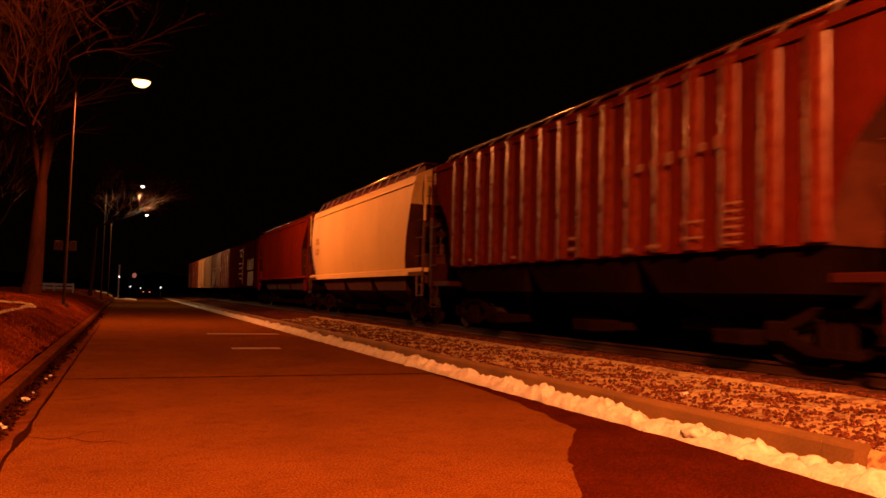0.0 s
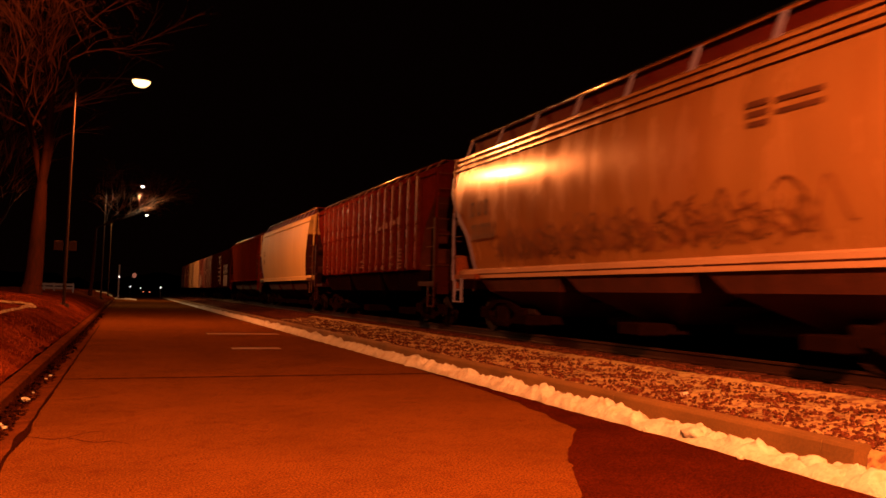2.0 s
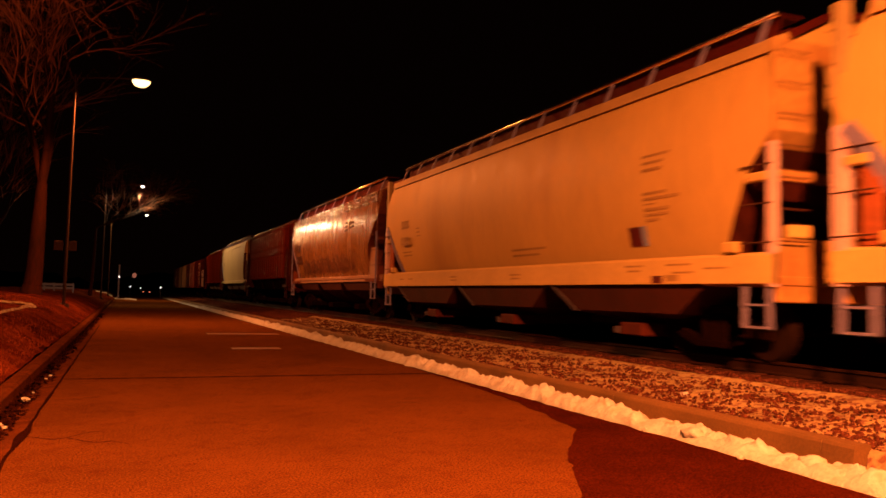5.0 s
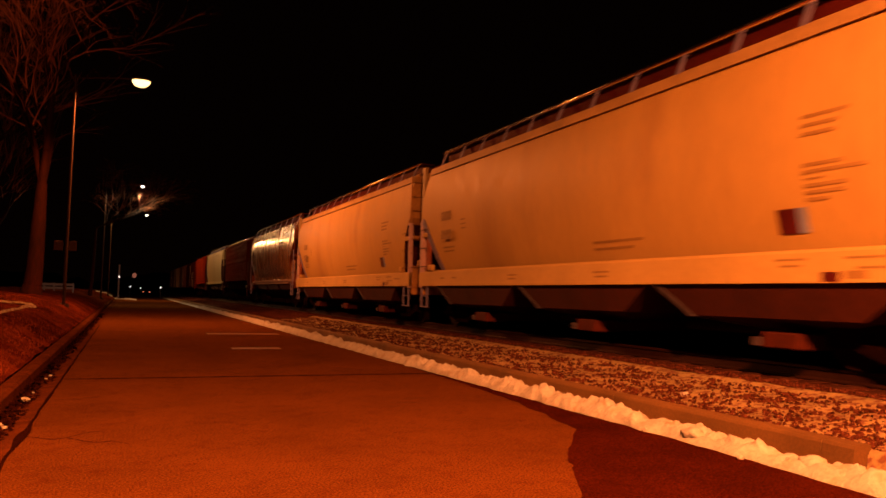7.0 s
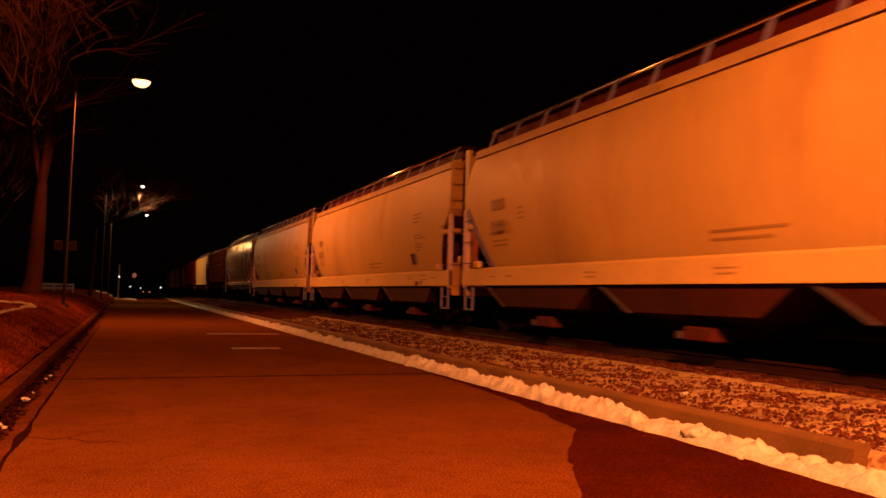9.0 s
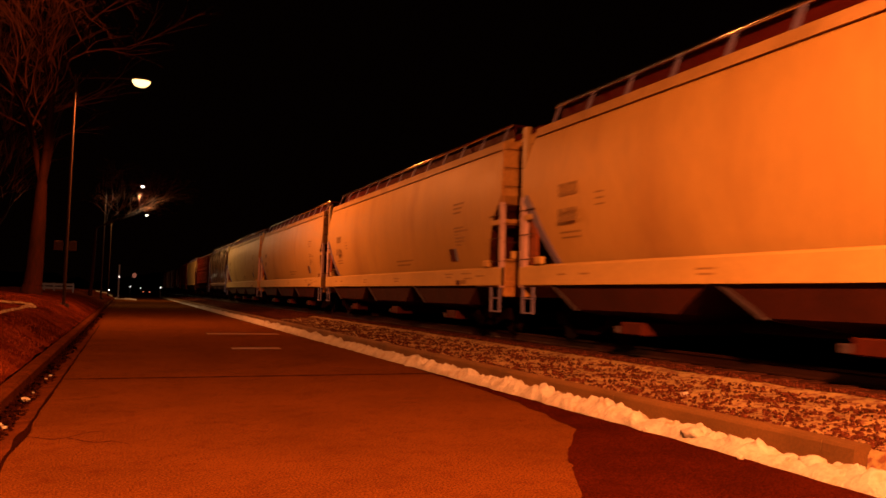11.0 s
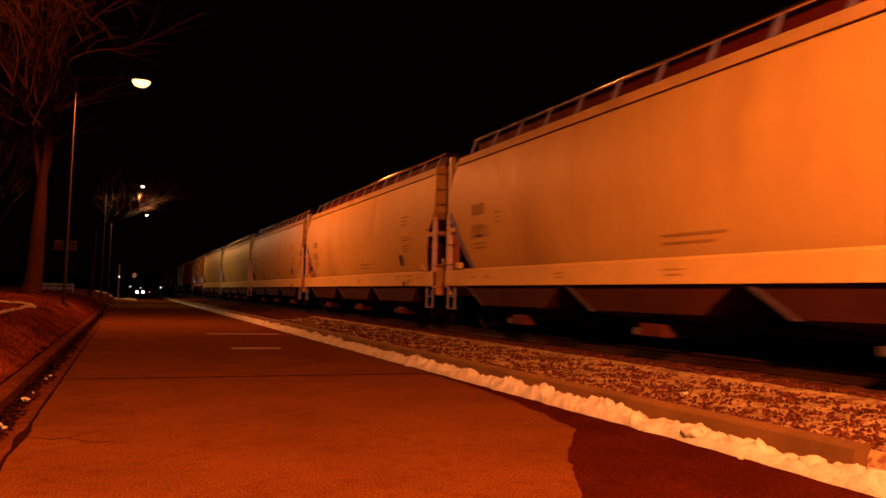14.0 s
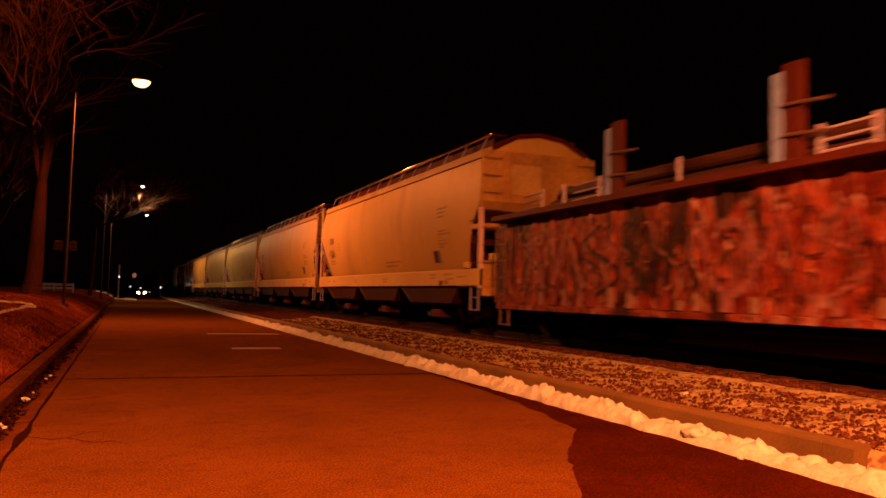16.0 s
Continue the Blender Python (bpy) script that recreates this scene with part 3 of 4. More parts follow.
def ribbon(car, levels, pts, width, material, name="sprayed_stroke"):
    """A sprayed stroke through points (y, z) on the wall that faces the street."""
    bm = B()
    rows = []
    for i, (y, z) in enumerate(pts):
        a, b = pts[max(0, i - 1)], pts[min(len(pts) - 1, i + 1)]
        d = Vector((b[0] - a[0], b[1] - a[1]))
        d = d.normalized() if d.length > 1e-6 else Vector((1, 0))
        k = width * (0.6 if i in (0, len(pts) - 1) else 1)
        row = []
        for s in (-0.5, -0.17, 0.17, 0.5):
            yy, zz = y - d.y * k * s, z + d.x * k * s
            row.append((wall_x(levels, zz) - 0.009, yy, zz))
        rows.append(row)
    strip(bm, rows)
    return part(name, bm, material, car)


def scribble(car, levels, y0, y1, z0, z1, paints, seed, letter=0.9, width=0.12):
    """A row of sprayed letter shapes without meaning: bows, uprights and flourishes."""
    rng = random.Random(seed)
    y = y1
    while y > y0 + letter * 0.6:
        w = letter * rng.uniform(0.7, 1.2)
        zc, h = (z0 + z1) / 2 + rng.uniform(-0.08, 0.08), (z1 - z0) / 2 * rng.uniform(0.75, 1.0)
        kind = rng.randrange(3)
        paint = rng.choice(paints)
        wd = width * rng.uniform(0.7, 1.3)
        yc = y - w / 2
        if kind == 0:
            pts = [(yc + w * 0.42 * math.cos(a), zc + h * 0.85 * math.sin(a)) for a in [0.6 + 5.2 * i / 12 for i in range(13)]]
        elif kind == 1:
            pts = [(yc + w * 0.35 * math.sin(2.2 * t * math.pi), zc + h * (1 - 2 * t) * 0.9) for t in [i / 11 for i in range(12)]]
        else:
            pts = [(yc + w * (0.4 - 0.8 * t), zc - h * 0.8 * math.cos(2 * t * math.pi + 0.3)) for t in [i / 11 for i in range(12)]]
        ribbon(car, levels, [(a + rng.uniform(-0.02, 0.02), min(z1, max(z0, b + rng.uniform(-0.02, 0.02)))) for a, b in pts], wd, paint)
        y -= w * rng.uniform(0.75, 1.0)


def stencil(car, x, y, z, wide, high, material=None, name="stencil_bar", lean=0.0):
    """A painted bar on the wall that faces the street, just proud of it."""
    bm = B()
    box(bm, -0.002, 0.0, -wide / 2, wide / 2, -high / 2, high / 2)
    ob = part(name, bm, material or STENCIL, car)
    ob.location = (x, y, z)
    ob.rotation_euler = (0, lean, 0)
    return ob


def stencil_block(car, x, y, z, chars, size, material=None, gap=1.25):
    """A row of unreadable characters, one upright bar each with a notch."""
    w = size * 0.62
    for i in range(chars):
        bm = B()
        box(bm, -0.002, 0, -w / 2, -w / 5, -size / 2, size / 2)
        box(bm, -0.002, 0, w / 5, w / 2, -size / 2, size / 2)
        box(bm, -0.002, 0, -w / 5, w / 5, -size / 2, -size / 4)
        if i % 3 != 1:
            box(bm, -0.002, 0, -w / 5, w / 5, size / 4, size / 2)
        part("character_bar", bm, material or STENCIL, car).location = (x, y - i * w * gap, z)


def hopper_car(name, label, length, levels, paint, trim, bays, sill=(1.08, 1.5), chord=(4.07, 4.36), walk_z=4.82, posts=13, post_w=0.09, ribs=0, rib_paint=None, chords=1, ladder_mat=None, group="", stiles=0.45, roof_paint=None, sill_half=1.6, bay_paint=None, slope_z=2.75, rim_z=0.0, slim=False, end_paint=None, brace_paint=None, chord_paint=None, sheet_paint=None, slope_paint=None, lead=((0, 0.0), (9, 0.0)), rim_w=0.13, bay_rows=((0.95, 1.25, 0.8),), full_post=False):
    """A covered hopper car, its middle at the origin on the rail top, its long side along y."""
    car = thing(name, label, "freight car", group or "freight train cars")
    half = length / 2
    hb = half - stiles
    ladder_mat = ladder_mat or trim
    end_paint = end_paint or paint
    slope = min(i for i, q in enumerate(levels) if q[0] >= slope_z)
    span = [(z, e) for z, w, e in levels]

    def trimmed(bm):
        """The leading end drawn back by lead, which goes by height."""
        for v in bm.verts:
            if v.co.y > interp(span, v.co.z) - 0.1:
                v.co.y -= interp(lead, v.co.z)
        return bm

    part("body", trimmed(loft_body(B(), levels)), paint, car, smooth=False)
    for p in car.children:
        me = p.data
        me.polygons.foreach_set("use_smooth", [True] * len(me.polygons))
        me.set_sharp_from_angle(angle=radians(40))
    for s in (-1, 1):
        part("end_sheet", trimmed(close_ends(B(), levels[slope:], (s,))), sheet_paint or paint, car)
        part("slope_sheet", close_ends(B(), levels[:slope + 1], (s,)), slope_paint or GRIME_SHADE, car, "grimy sloped end sheet")
    # a strip of pale paint in place of rim light on the leading edge
    if rim_z:
        for q in (-1, 1):
                bm = B()
                for a, b in zip(levels, levels[1:]):
                    if b[0] <= rim_z:
                        bar(bm, (q * (a[1] + 0.004), a[2] - 0.01 - interp(lead, a[0]), a[0]), (q * (b[1] + 0.004), b[2] - 0.01 - interp(lead, b[0]), b[0]), rim_w if b[0] < 3.0 else 0.06, 0.03)
                part("edge_rim", bm, BRACE, car, "side sheet edge painted as if lit white")
    top_z, top_w, top_e = levels[-1]
    front = top_e - interp(lead, top_z)
    # roof
    bm = B()
    arch = ((top_w, top_z), (top_w * 0.82, top_z + 0.15), (top_w * 0.5, top_z + 0.33), (0, top_z + 0.42))
    sect = [(-w, z) for w, z in arch] + [(w, z) for w, z in arch[-2::-1]]
    strip(bm, [[(x, yy, z) for x, z in sect] for yy in (-top_e, 0, front)])
    for yy in (-top_e, front):
        vs = [bm.verts.new((x, yy, z)) for x, z in sect]
        bm.faces.new(vs)
    part("roof", bm, roof_paint or paint, car)
    part("hatch_coaming", box(B(), -0.42, 0.42, -top_e + 0.8, top_e - 0.8, top_z + 0.12, walk_z + 0.09, 0.03), ROOFRED, car, "dull red roof hatch")
    # sills, chords
    if sill:
        for s in (-1, 1):
            a, b = sorted((s * (sill_half - 0.1), s * (sill_half + 0.015)))
            bm = box(B(), a, b, -hb, hb, sill[0], sill[1])
            if s:
                for v in bm.verts:
                    if v.co.z > sill[1] - 0.01 and abs(v.co.x) > sill_half:
                        v.co.z -= 0.05
            part("side_sill", bm, trim, car)
    for s in (-1, 1):
        for i in range(chords):
            z0, z1 = chord if chords == 1 else (chord[0] + i * 0.14, chord[0] + i * 0.14 + 0.05)
            w = interp([(z, w_) for z, w_, e in levels], z0)
            a, b = sorted((s * (w - 0.05), s * (w + 0.05)))
            bm = box(B(), a, b, -top_e, front, z0, z1)
            for v in bm.verts:
                if v.co.z > z1 - 0.01 and chords == 1 and abs(v.co.x) > w:
                    v.co.x -= s * 0.03
            part("top_chord", bm, chord_paint or trim, car)
    # roof walkway on slanted braces
    for s in (-1, 1):
        a, b = sorted((s * 0.75, s * 1.2))
        bm = box(B(), a, b, -top_e + 0.3, front - 0.3, walk_z - 0.035, walk_z)
        part("roof_walkway", bm, ROOFRED, car, "thin steel roof walkway")
        # bright metal tube added so that the edge catches a highlight
        part("walkway_edge", tube(B(), (s * 1.205, -top_e + 0.3, walk_z - 0.015), (s * 1.205, front - 0.3, walk_z - 0.015), 0.045, n=10), EDGE, car, "bright metal walkway edge", smooth=True)
        bm = box(B(), *sorted((s * 1.08, s * 1.11)), -top_e + 0.35, front - 0.35, top_z + 0.02, walk_z - 0.05)
        part("walkway_apron", bm, ROOFRED, car, "dull red apron under the walkway")
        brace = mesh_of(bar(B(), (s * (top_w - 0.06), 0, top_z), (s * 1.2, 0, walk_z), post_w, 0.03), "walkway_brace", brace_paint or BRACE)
        for i in range(posts):
            part("walkway_brace", brace, None, car).location = (0, -top_e + 0.45 + (top_e + front - 0.9) * i / (posts - 1), 0)
    # upright ribs
    if ribs:
        z0, z1 = levels[0][0], chord[0]
        for s in (-1, 1):
            w = levels[3][1]
            bm = B()
            q = [(w - 0.02 + 0.115 * math.cos(k * math.pi / 10) ** 0.7, 0.042 * k) for k in (-5, -4, -3, -2, -1, 0, 1, 2, 3, 4, 5)]
            strip(bm, [[(s * x, yy, z) for x, yy in q] for z in (z0 + 0.03, z1 + 0.1)])
            rib = mesh_of(bm, "rib", rib_paint or paint, True)
            for i in range(ribs):
                part("rib", rib, None, car).location = (0, 5.65 * (2 * i / (ribs - 1) - 1), 0)
    # bays below the sill, their shade put into near-black paint
    z0 = levels[0][0]
    e = levels[0][2]
    for i in range(bays):
        yc = (i - (bays - 1) / 2) * (2 * e / bays)
        h = e / bays - 0.01
        bm = B()
        rows = []
        shape = [(z0 + 0.02, 1.45, h)] + [(z, w, h * k) for z, w, k in bay_rows] + [(0.42, 0.5, 0.42)]
        for z, w, k in shape:
            rows.append([(-w, -k, z), (w, -k, z), (w, k, z), (-w, k, z), (-w, -k, z)])
        strip(bm, rows)
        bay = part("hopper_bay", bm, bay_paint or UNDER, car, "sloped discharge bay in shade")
        bay.location = (0, yc, 0)
        bm = box(B(), -0.75, 0.75, -0.42, 0.42, 0.24, 0.43, 0.02)
        box(bm, -1.34, -0.75, -0.42, 0.2, 0.22, 0.44, 0.02)
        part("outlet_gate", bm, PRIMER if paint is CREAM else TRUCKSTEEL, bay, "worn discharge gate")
        if paint is not CREAM:
            continue
        part("gate_latch", box(B(), -1.37, -1.1, 0.24, 0.36, 0.24, 0.36, 0.01), LITEDGE, bay, "dull steel latch")
        bm = B()
        for (za, wa, ka), (zb, wb, kb) in zip(shape, shape[1:]):
            bar(bm, (-wa - 0.008, ka - 0.02, za), (-wb - 0.008, kb - 0.02, zb), 0.08, 0.03)
        part("bay_edge", bm, LITEDGE, bay, "bay edge painted paler as if lit")
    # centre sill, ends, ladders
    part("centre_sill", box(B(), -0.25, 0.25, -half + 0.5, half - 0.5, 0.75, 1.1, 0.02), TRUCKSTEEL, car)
    zs = sill[0] if sill else 1.1
    for s in (-1, 1):
        a, b = sorted((s * (hb - 1.35), s * hb))
        part("end_platform", box(B(), -1.56, 1.56, a, b, zs - 0.03, zs + 0.1, 0.015), end_paint, car)
        a, b = sorted((s * (hb - 0.09), s * (hb - 0.02)))
        part("end_panel", box(B(), -1.5, 1.5, a, b, zs - 0.25, zs + 0.6, 0.015), end_paint, car)
        part("end_rail", box(B(), -1.5, 1.5, a, b, zs + 1.36, zs + 1.5), end_paint, car)
        for q in (-1, 1):
            x0, x1 = sorted((q * (1.55 if slim else 1.49), q * 1.6))
            part("corner_post", box(B(), x0, x1, *sorted((s * (hb - (0.05 if slim else 0.2 if s > 0 else 0.12)), s * hb)), zs - 0.05, 2.95, 0.008), ladder_mat, car, "pale corner post")
            if full_post and s > 0:
                part("corner_post", box(B(), *sorted((q * 1.47, q * 1.58)), hb - 0.19, hb - 0.003, 2.95, top_z + 0.1, 0.008), PALETOP, car, "tall pale corner post")
            else:
                part("corner_post", box(B(), *sorted((q * 1.53, q * 1.58)), *sorted((s * (hb - 0.06), s * (hb - 0.01))), 2.95, top_z - 0.02), sheet_paint or paint, car)
            if paint is not CREAM:
                part("corner_post", box(B(), *sorted((q * 0.95, q * 1.03)), *sorted((s * (hb - 0.12), s * (hb - 0.04))), zs - 0.3, 2.9), GRIME_SHADE if end_paint is GRIME_SHADE else trim, car)
            rung = mesh_of(tube(B(), (q * 1.6, s * (hb - 0.6), 0), (q * 1.6, s * (hb - 0.02), 0), 0.011, n=6), "grab_iron", RUNG)
            for k in range(3):
                part("grab_iron", rung, None, car).location = (0, 0, zs + 0.54 + 0.52 * k)
            iron = mesh_of(tube(B(), (q * 1.56, s * (hb + 0.06), 0), (q * 1.05, s * (hb + 0.06), 0), 0.011, n=6), "grab_iron", RUNG)
            for k in range(7):
                part("grab_iron", iron, None, car).location = (0, 0, zs + 0.55 + k * 0.42)
            bm = B()
            for k in (-0.22, 0.22):
                box(bm, -0.015, 0.015, k - 0.04, k + 0.04, zs - 0.58, zs)
            box(bm, -0.03, 0.03, -0.25, 0.25, zs - 0.6, zs - 0.57)
            box(bm, -0.02, 0.02, -0.22, 0.22, zs - 0.3, zs - 0.27)
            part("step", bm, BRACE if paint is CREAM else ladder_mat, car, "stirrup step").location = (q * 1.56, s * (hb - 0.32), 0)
        bm = B()
        box(bm, -0.1, 0.1, *sorted((s * (half - 0.6), s * (half - 0.02))), 0.72, 0.98, 0.03)
        box(bm, -0.16, 0.16, *sorted((s * (half - 0.28), s * (half - 0.01))), 0.68, 1.0, 0.04)
        part("coupler", bm, TRUCKSTEEL, car)
        tube_bm = B()
        tube(tube_bm, (0.45, s * (half - 0.5), 0.75), (0.3, s * (half - 0.03), 0.35), 0.03, n=6)
        part("brake_hose", tube_bm, TRUCKSTEEL, car)
        add_truck(car, s * (half - 2.2))
    bm = B()
    tube(bm, (0.7, hb + 0.03, 2.5), (0.7, hb + 0.07, 2.5), 0.28, n=16)
    part("brake_wheel", bm, TRUCKSTEEL, car)
    return car


def cut_levels(sides, hb, cuts):
    """The wall's half length at each height: cuts gives how far its corners are cut back."""
    return [(z, w, hb - 0.03 - interp(cuts, z)) for z, w in sides]


# cream hoppers, five alike
CL = 17.2
levels = cut_levels(round_side(1.46, 4.36, 1.6, 0.3), CL / 2 - 0.45, ((1.46, 1.15), (2.6, 0.45), (3.1, 0.0), (5, 0.0)))
CREAM_LABEL = "cream painted covered hopper car rolling on the track"
cream_levels = levels
WALL = -1.604
lead = CL / 2


def cream_hopper(label, sheet):
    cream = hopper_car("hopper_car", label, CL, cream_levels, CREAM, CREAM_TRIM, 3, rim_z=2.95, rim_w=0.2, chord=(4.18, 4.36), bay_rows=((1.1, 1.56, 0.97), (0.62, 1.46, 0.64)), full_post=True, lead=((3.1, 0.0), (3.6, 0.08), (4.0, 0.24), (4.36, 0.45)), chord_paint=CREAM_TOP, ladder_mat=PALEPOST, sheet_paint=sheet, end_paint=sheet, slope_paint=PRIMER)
    hb = CL / 2 - 0.45
    for q in (-1, 1):
        for s in (-1, 1):
            part("jack_pad", box(B(), *sorted((q * 1.5, q * 1.615)), *sorted((s * (hb - 0.92), s * (hb - 0.66))), 1.5, 1.66, 0.02), CREAM, cream)
            part("bracket", box(B(), *sorted((q * 1.5, q * 1.6)), *sorted((s * (hb - 0.5), s * (hb - 0.14))), 2.44, 2.57, 0.02), CREAM, cream)
        part("inner_upright", box(B(), *sorted((q * 1.48, q * 1.54)), hb - 0.62, hb - 0.34, 1.5, 2.85, 0.01), CREAM_END, cream, "brown inner upright")
        part("roof_end_flange", bar(B(), (q * 1.3, -hb + 0.01, 4.4), (q * 0.65, -hb + 0.01, 4.74), 0.09, 0.1), ROOFRED, cream, "dull red flange along the roof end")
        part("roof_end_flange", bar(B(), (q * 0.65, -hb + 0.01, 4.74), (0, -hb + 0.01, 4.83), 0.09, 0.1), ROOFRED, cream)
        part("end_box", box(B(), *sorted((q * 0.95, q * 1.3)), -hb - 0.02, -hb + 0.12, 1.68, 1.86, 0.02), CREAM_TRIM, cream)
    part("end_panel", box(B(), -0.75, 0.05, -hb + 0.012, -hb + 0.034, 3.3, 4.05, 0.008), CREAM_TOP, cream, "grimy square panel on the end sheet")
    for row_z, n, size in ((2.92, 4, 0.24), (2.43, 4, 0.24)):
        stencil_block(cream, WALL, 6.5, row_z, n, size, gap=1.15)
    for z, w in ((2.1, 0.75), (2.0, 0.7)):
        stencil(cream, wall_x(cream_levels, z) - 0.004, 6.3, z, w, 0.035, lean=-0.2)
    for i in range(3):
        stencil(cream, wall_x(cream_levels, 2.75 - 0.11 * i) - 0.004, 5.2, 2.75 - 0.11 * i, 0.28, 0.03)
    for z, w in ((1.85, 1.5), (1.73, 1.2)):
        stencil(cream, wall_x(cream_levels, z) - 0.004, -1.2 + (1.5 - w) / 2, z, w, 0.045, lean=-0.25)
    for i, w in enumerate((0.7, 0.55, 0.5)):
        stencil(cream, WALL, -5.36 - w / 2, 3.15 - 0.11 * i, w, 0.045)
    for i, w in enumerate((0.6, 0.9, 0.3, 0.62, 0.58, 0.35)):
        stencil(cream, wall_x(cream_levels, 2.55 - 0.085 * i) - 0.004, -5.34 - w / 2, 2.55 - 0.085 * i, w, 0.045 if i != 2 else 0.02)
    stencil(cream, wall_x(cream_levels, 1.88) - 0.006, -5.0, 1.88, 0.32, 0.33, PLACARD_RED, "sticker", -0.25)
    stencil(cream, wall_x(cream_levels, 1.88) - 0.006, -5.24, 1.88, 0.15, 0.33, PLACARD_BLUE, "sticker", -0.25)
    for y, z, w in ((6.2, 1.3, 0.4), (6.2, 1.22, 0.35), (9.6, 1.3, 0.5), (9.6, 1.22, 0.4), (13.8, 1.37, 0.5), (13.8, 1.29, 0.35), (14.9, 1.37, 0.6), (15.0, 1.25, 0.5), (15.7, 1.3, 0.5), (3.0, 1.28, 0.3), (2.2, 1.28, 0.3)):
        stencil(cream, -1.616, lead - y, z, w, 0.03)
    stencil(cream, -1.616, lead - 14.4, 1.15, 0.25, 0.12, PLACARD_RED, "sticker")
    stencil(cream, -1.616, lead - 14.75, 1.17, 0.3, 0.1)
    return cream


cream = cream_hopper(CREAM_LABEL, CREAM_SHADED)
TRAIN = [(cream, 0.0)]
for u in (-17.2, -34.4, -51.6, -68.8):
    TRAIN.append((copy_thing(cream, pose(TRACK_X, u, RAILTOP)), u))

# glossy grey hopper with rounded sides
GL = 15.16
levels = cut_levels(round_side(1.35, 4.36, 1.6, 0.3, 18), GL / 2 - 0.3, ((1.35, 1.3), (2.43, 1.25), (3.5, 0.02), (5, 0.0)))
grey_levels = levels
grey = hopper_car("hopper_car", "glossy grey round-sided hopper car with tagged lower flank", GL, levels, GREYPAINT, GREYTRIM, 3, sill=(1.26, 1.5), chord=(4.0, 4.3), chords=3, sill_half=1.42, bay_paint=GRIME_SHADE, posts=9, post_w=0.12, walk_z=4.85, ladder_mat=BRACE, slope_z=3.4, rim_z=3.9, slim=True, slope_paint=GREYSLOPE, end_paint=GREYSLOPE, sheet_paint=GREYSLOPE, chord_paint=GREYPAINT, lead=((1.35, -0.27), (2.03, -0.27), (2.51, -0.4), (3.05, -0.26), (3.45, -0.03), (5, 0.0)))
for z, n in ((2.92, 3), (2.37, 5)):
    stencil_block(grey, -1.608 + (0.03 if n == 5 else 0), 5.9, z, n, 0.36, DARKSTENCIL, gap=1.7 if n == 3 else 1.2)
for i in range(3):
    stencil(grey, -1.608, -3.3, 3.5 - 0.14 * i, 0.4, 0.08, DARKSTENCIL)
    if i < 2:
        stencil(grey, -1.608, -4.0, 3.47 - 0.16 * i, 0.75, 0.07, DARKSTENCIL)
scribble(grey, grey_levels, -2.6, 4.4, 1.62, 2.3, [SPRAY_BROWN], 5, 0.8, 0.055)
scribble(grey, grey_levels, -3.6, 5.2, 1.6, 2.15, [SPRAY_BROWN], 6, 0.55, 0.04)
scribble(grey, grey_levels, -4.6, 1.5, 1.62, 2.5, [SPRAY_BROWN], 12, 0.65, 0.05)
for seed, low, high in ((31, 1.6, 2.2), (32, 1.7, 2.35), (33, 1.62, 2.05)):
    scribble(grey, grey_levels, -4.2, 4.8, low, high, [SPRAY_BROWN], seed, 0.34, 0.03)
for s in (-1, 1):
    part("end_shield", box(B(), *sorted((s * 1.4, s * 1.44)), -6.75, -5.95, 1.2, 2.43, 0.01), GREYTRIM, grey, "grey panel closing the platform")
TRAIN.append((grey, 16.32))

# oxide red hopper with upright ribs
RL = 15.4
levels = cut_levels([(1.55 + 0.2 * i, 1.5) for i in range(14)] + [(4.36, 1.5)], RL / 2 - 0.5, ((1.5, 1.4), (2.7, 1.0), (3.75, 0.03), (5, 0.0)))
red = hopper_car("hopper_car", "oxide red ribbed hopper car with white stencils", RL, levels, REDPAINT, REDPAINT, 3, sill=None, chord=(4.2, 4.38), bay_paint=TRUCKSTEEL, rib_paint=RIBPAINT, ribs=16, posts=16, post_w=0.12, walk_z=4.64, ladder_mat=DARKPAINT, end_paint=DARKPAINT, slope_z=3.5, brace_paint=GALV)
for i in range(7):
    stencil(red, -1.604, -1.85 - 0.37 * i, 2.96 + 0.025 * i, 0.16, 0.13 if i % 3 else 0.2, WHITESTENCIL)
for i in range(6):
    stencil(red, -1.604, -4.3, 2.2 - 0.11 * i, 0.4, 0.035, WHITESTENCIL)
for y, z in ((11.2, 2.0), (11.2, 1.76)):
    stencil(red, -1.604, RL / 2 - y, z, 0.45, 0.04, WHITESTENCIL)
for y, z, w in ((7.87, 1.75, 0.25), (7.87, 1.95, 0.25), (5.5, 1.68, 0.2), (9.6, 1.65, 0.25), (10.3, 1.68, 0.3), (3.2, 1.7, 0.2)):
    stencil(red, -1.604, RL / 2 - y, z, w, 0.06, WHITESTENCIL)
TRAIN.append((red, 31.93))

# pale yellow hopper
YL = 15.7
levels = cut_levels(round_side(1.5, 4.36, 1.6, 0.16), YL / 2 - 0.75, ((1.5, 1.6), (2.05, 1.42), (3.1, 0.97), (4.36, 0.58), (5, 0.5)))
yellow = hopper_car("hopper_car", "pale yellow round-sided hopper car, clean paint", YL, levels, YELLOWPAINT, YELLOWPAINT, 3, sill=(1.4, 1.62), chord=(4.12, 4.2), posts=14, sill_half=1.52, slim=True, ladder_mat=RUNG, end_paint=GRIME_SHADE, rim_z=4.0, slope_z=3.5, lead=((1.5, -0.92), (2.05, -0.92), (3.1, -0.77), (4.36, -0.28), (5, -0.28)))
for z in (3.05, 2.6):
    stencil_block(yellow, -1.604, YL / 2 - 1.9, z, 3, 0.28)
TRAIN.append((yellow, 47.1))

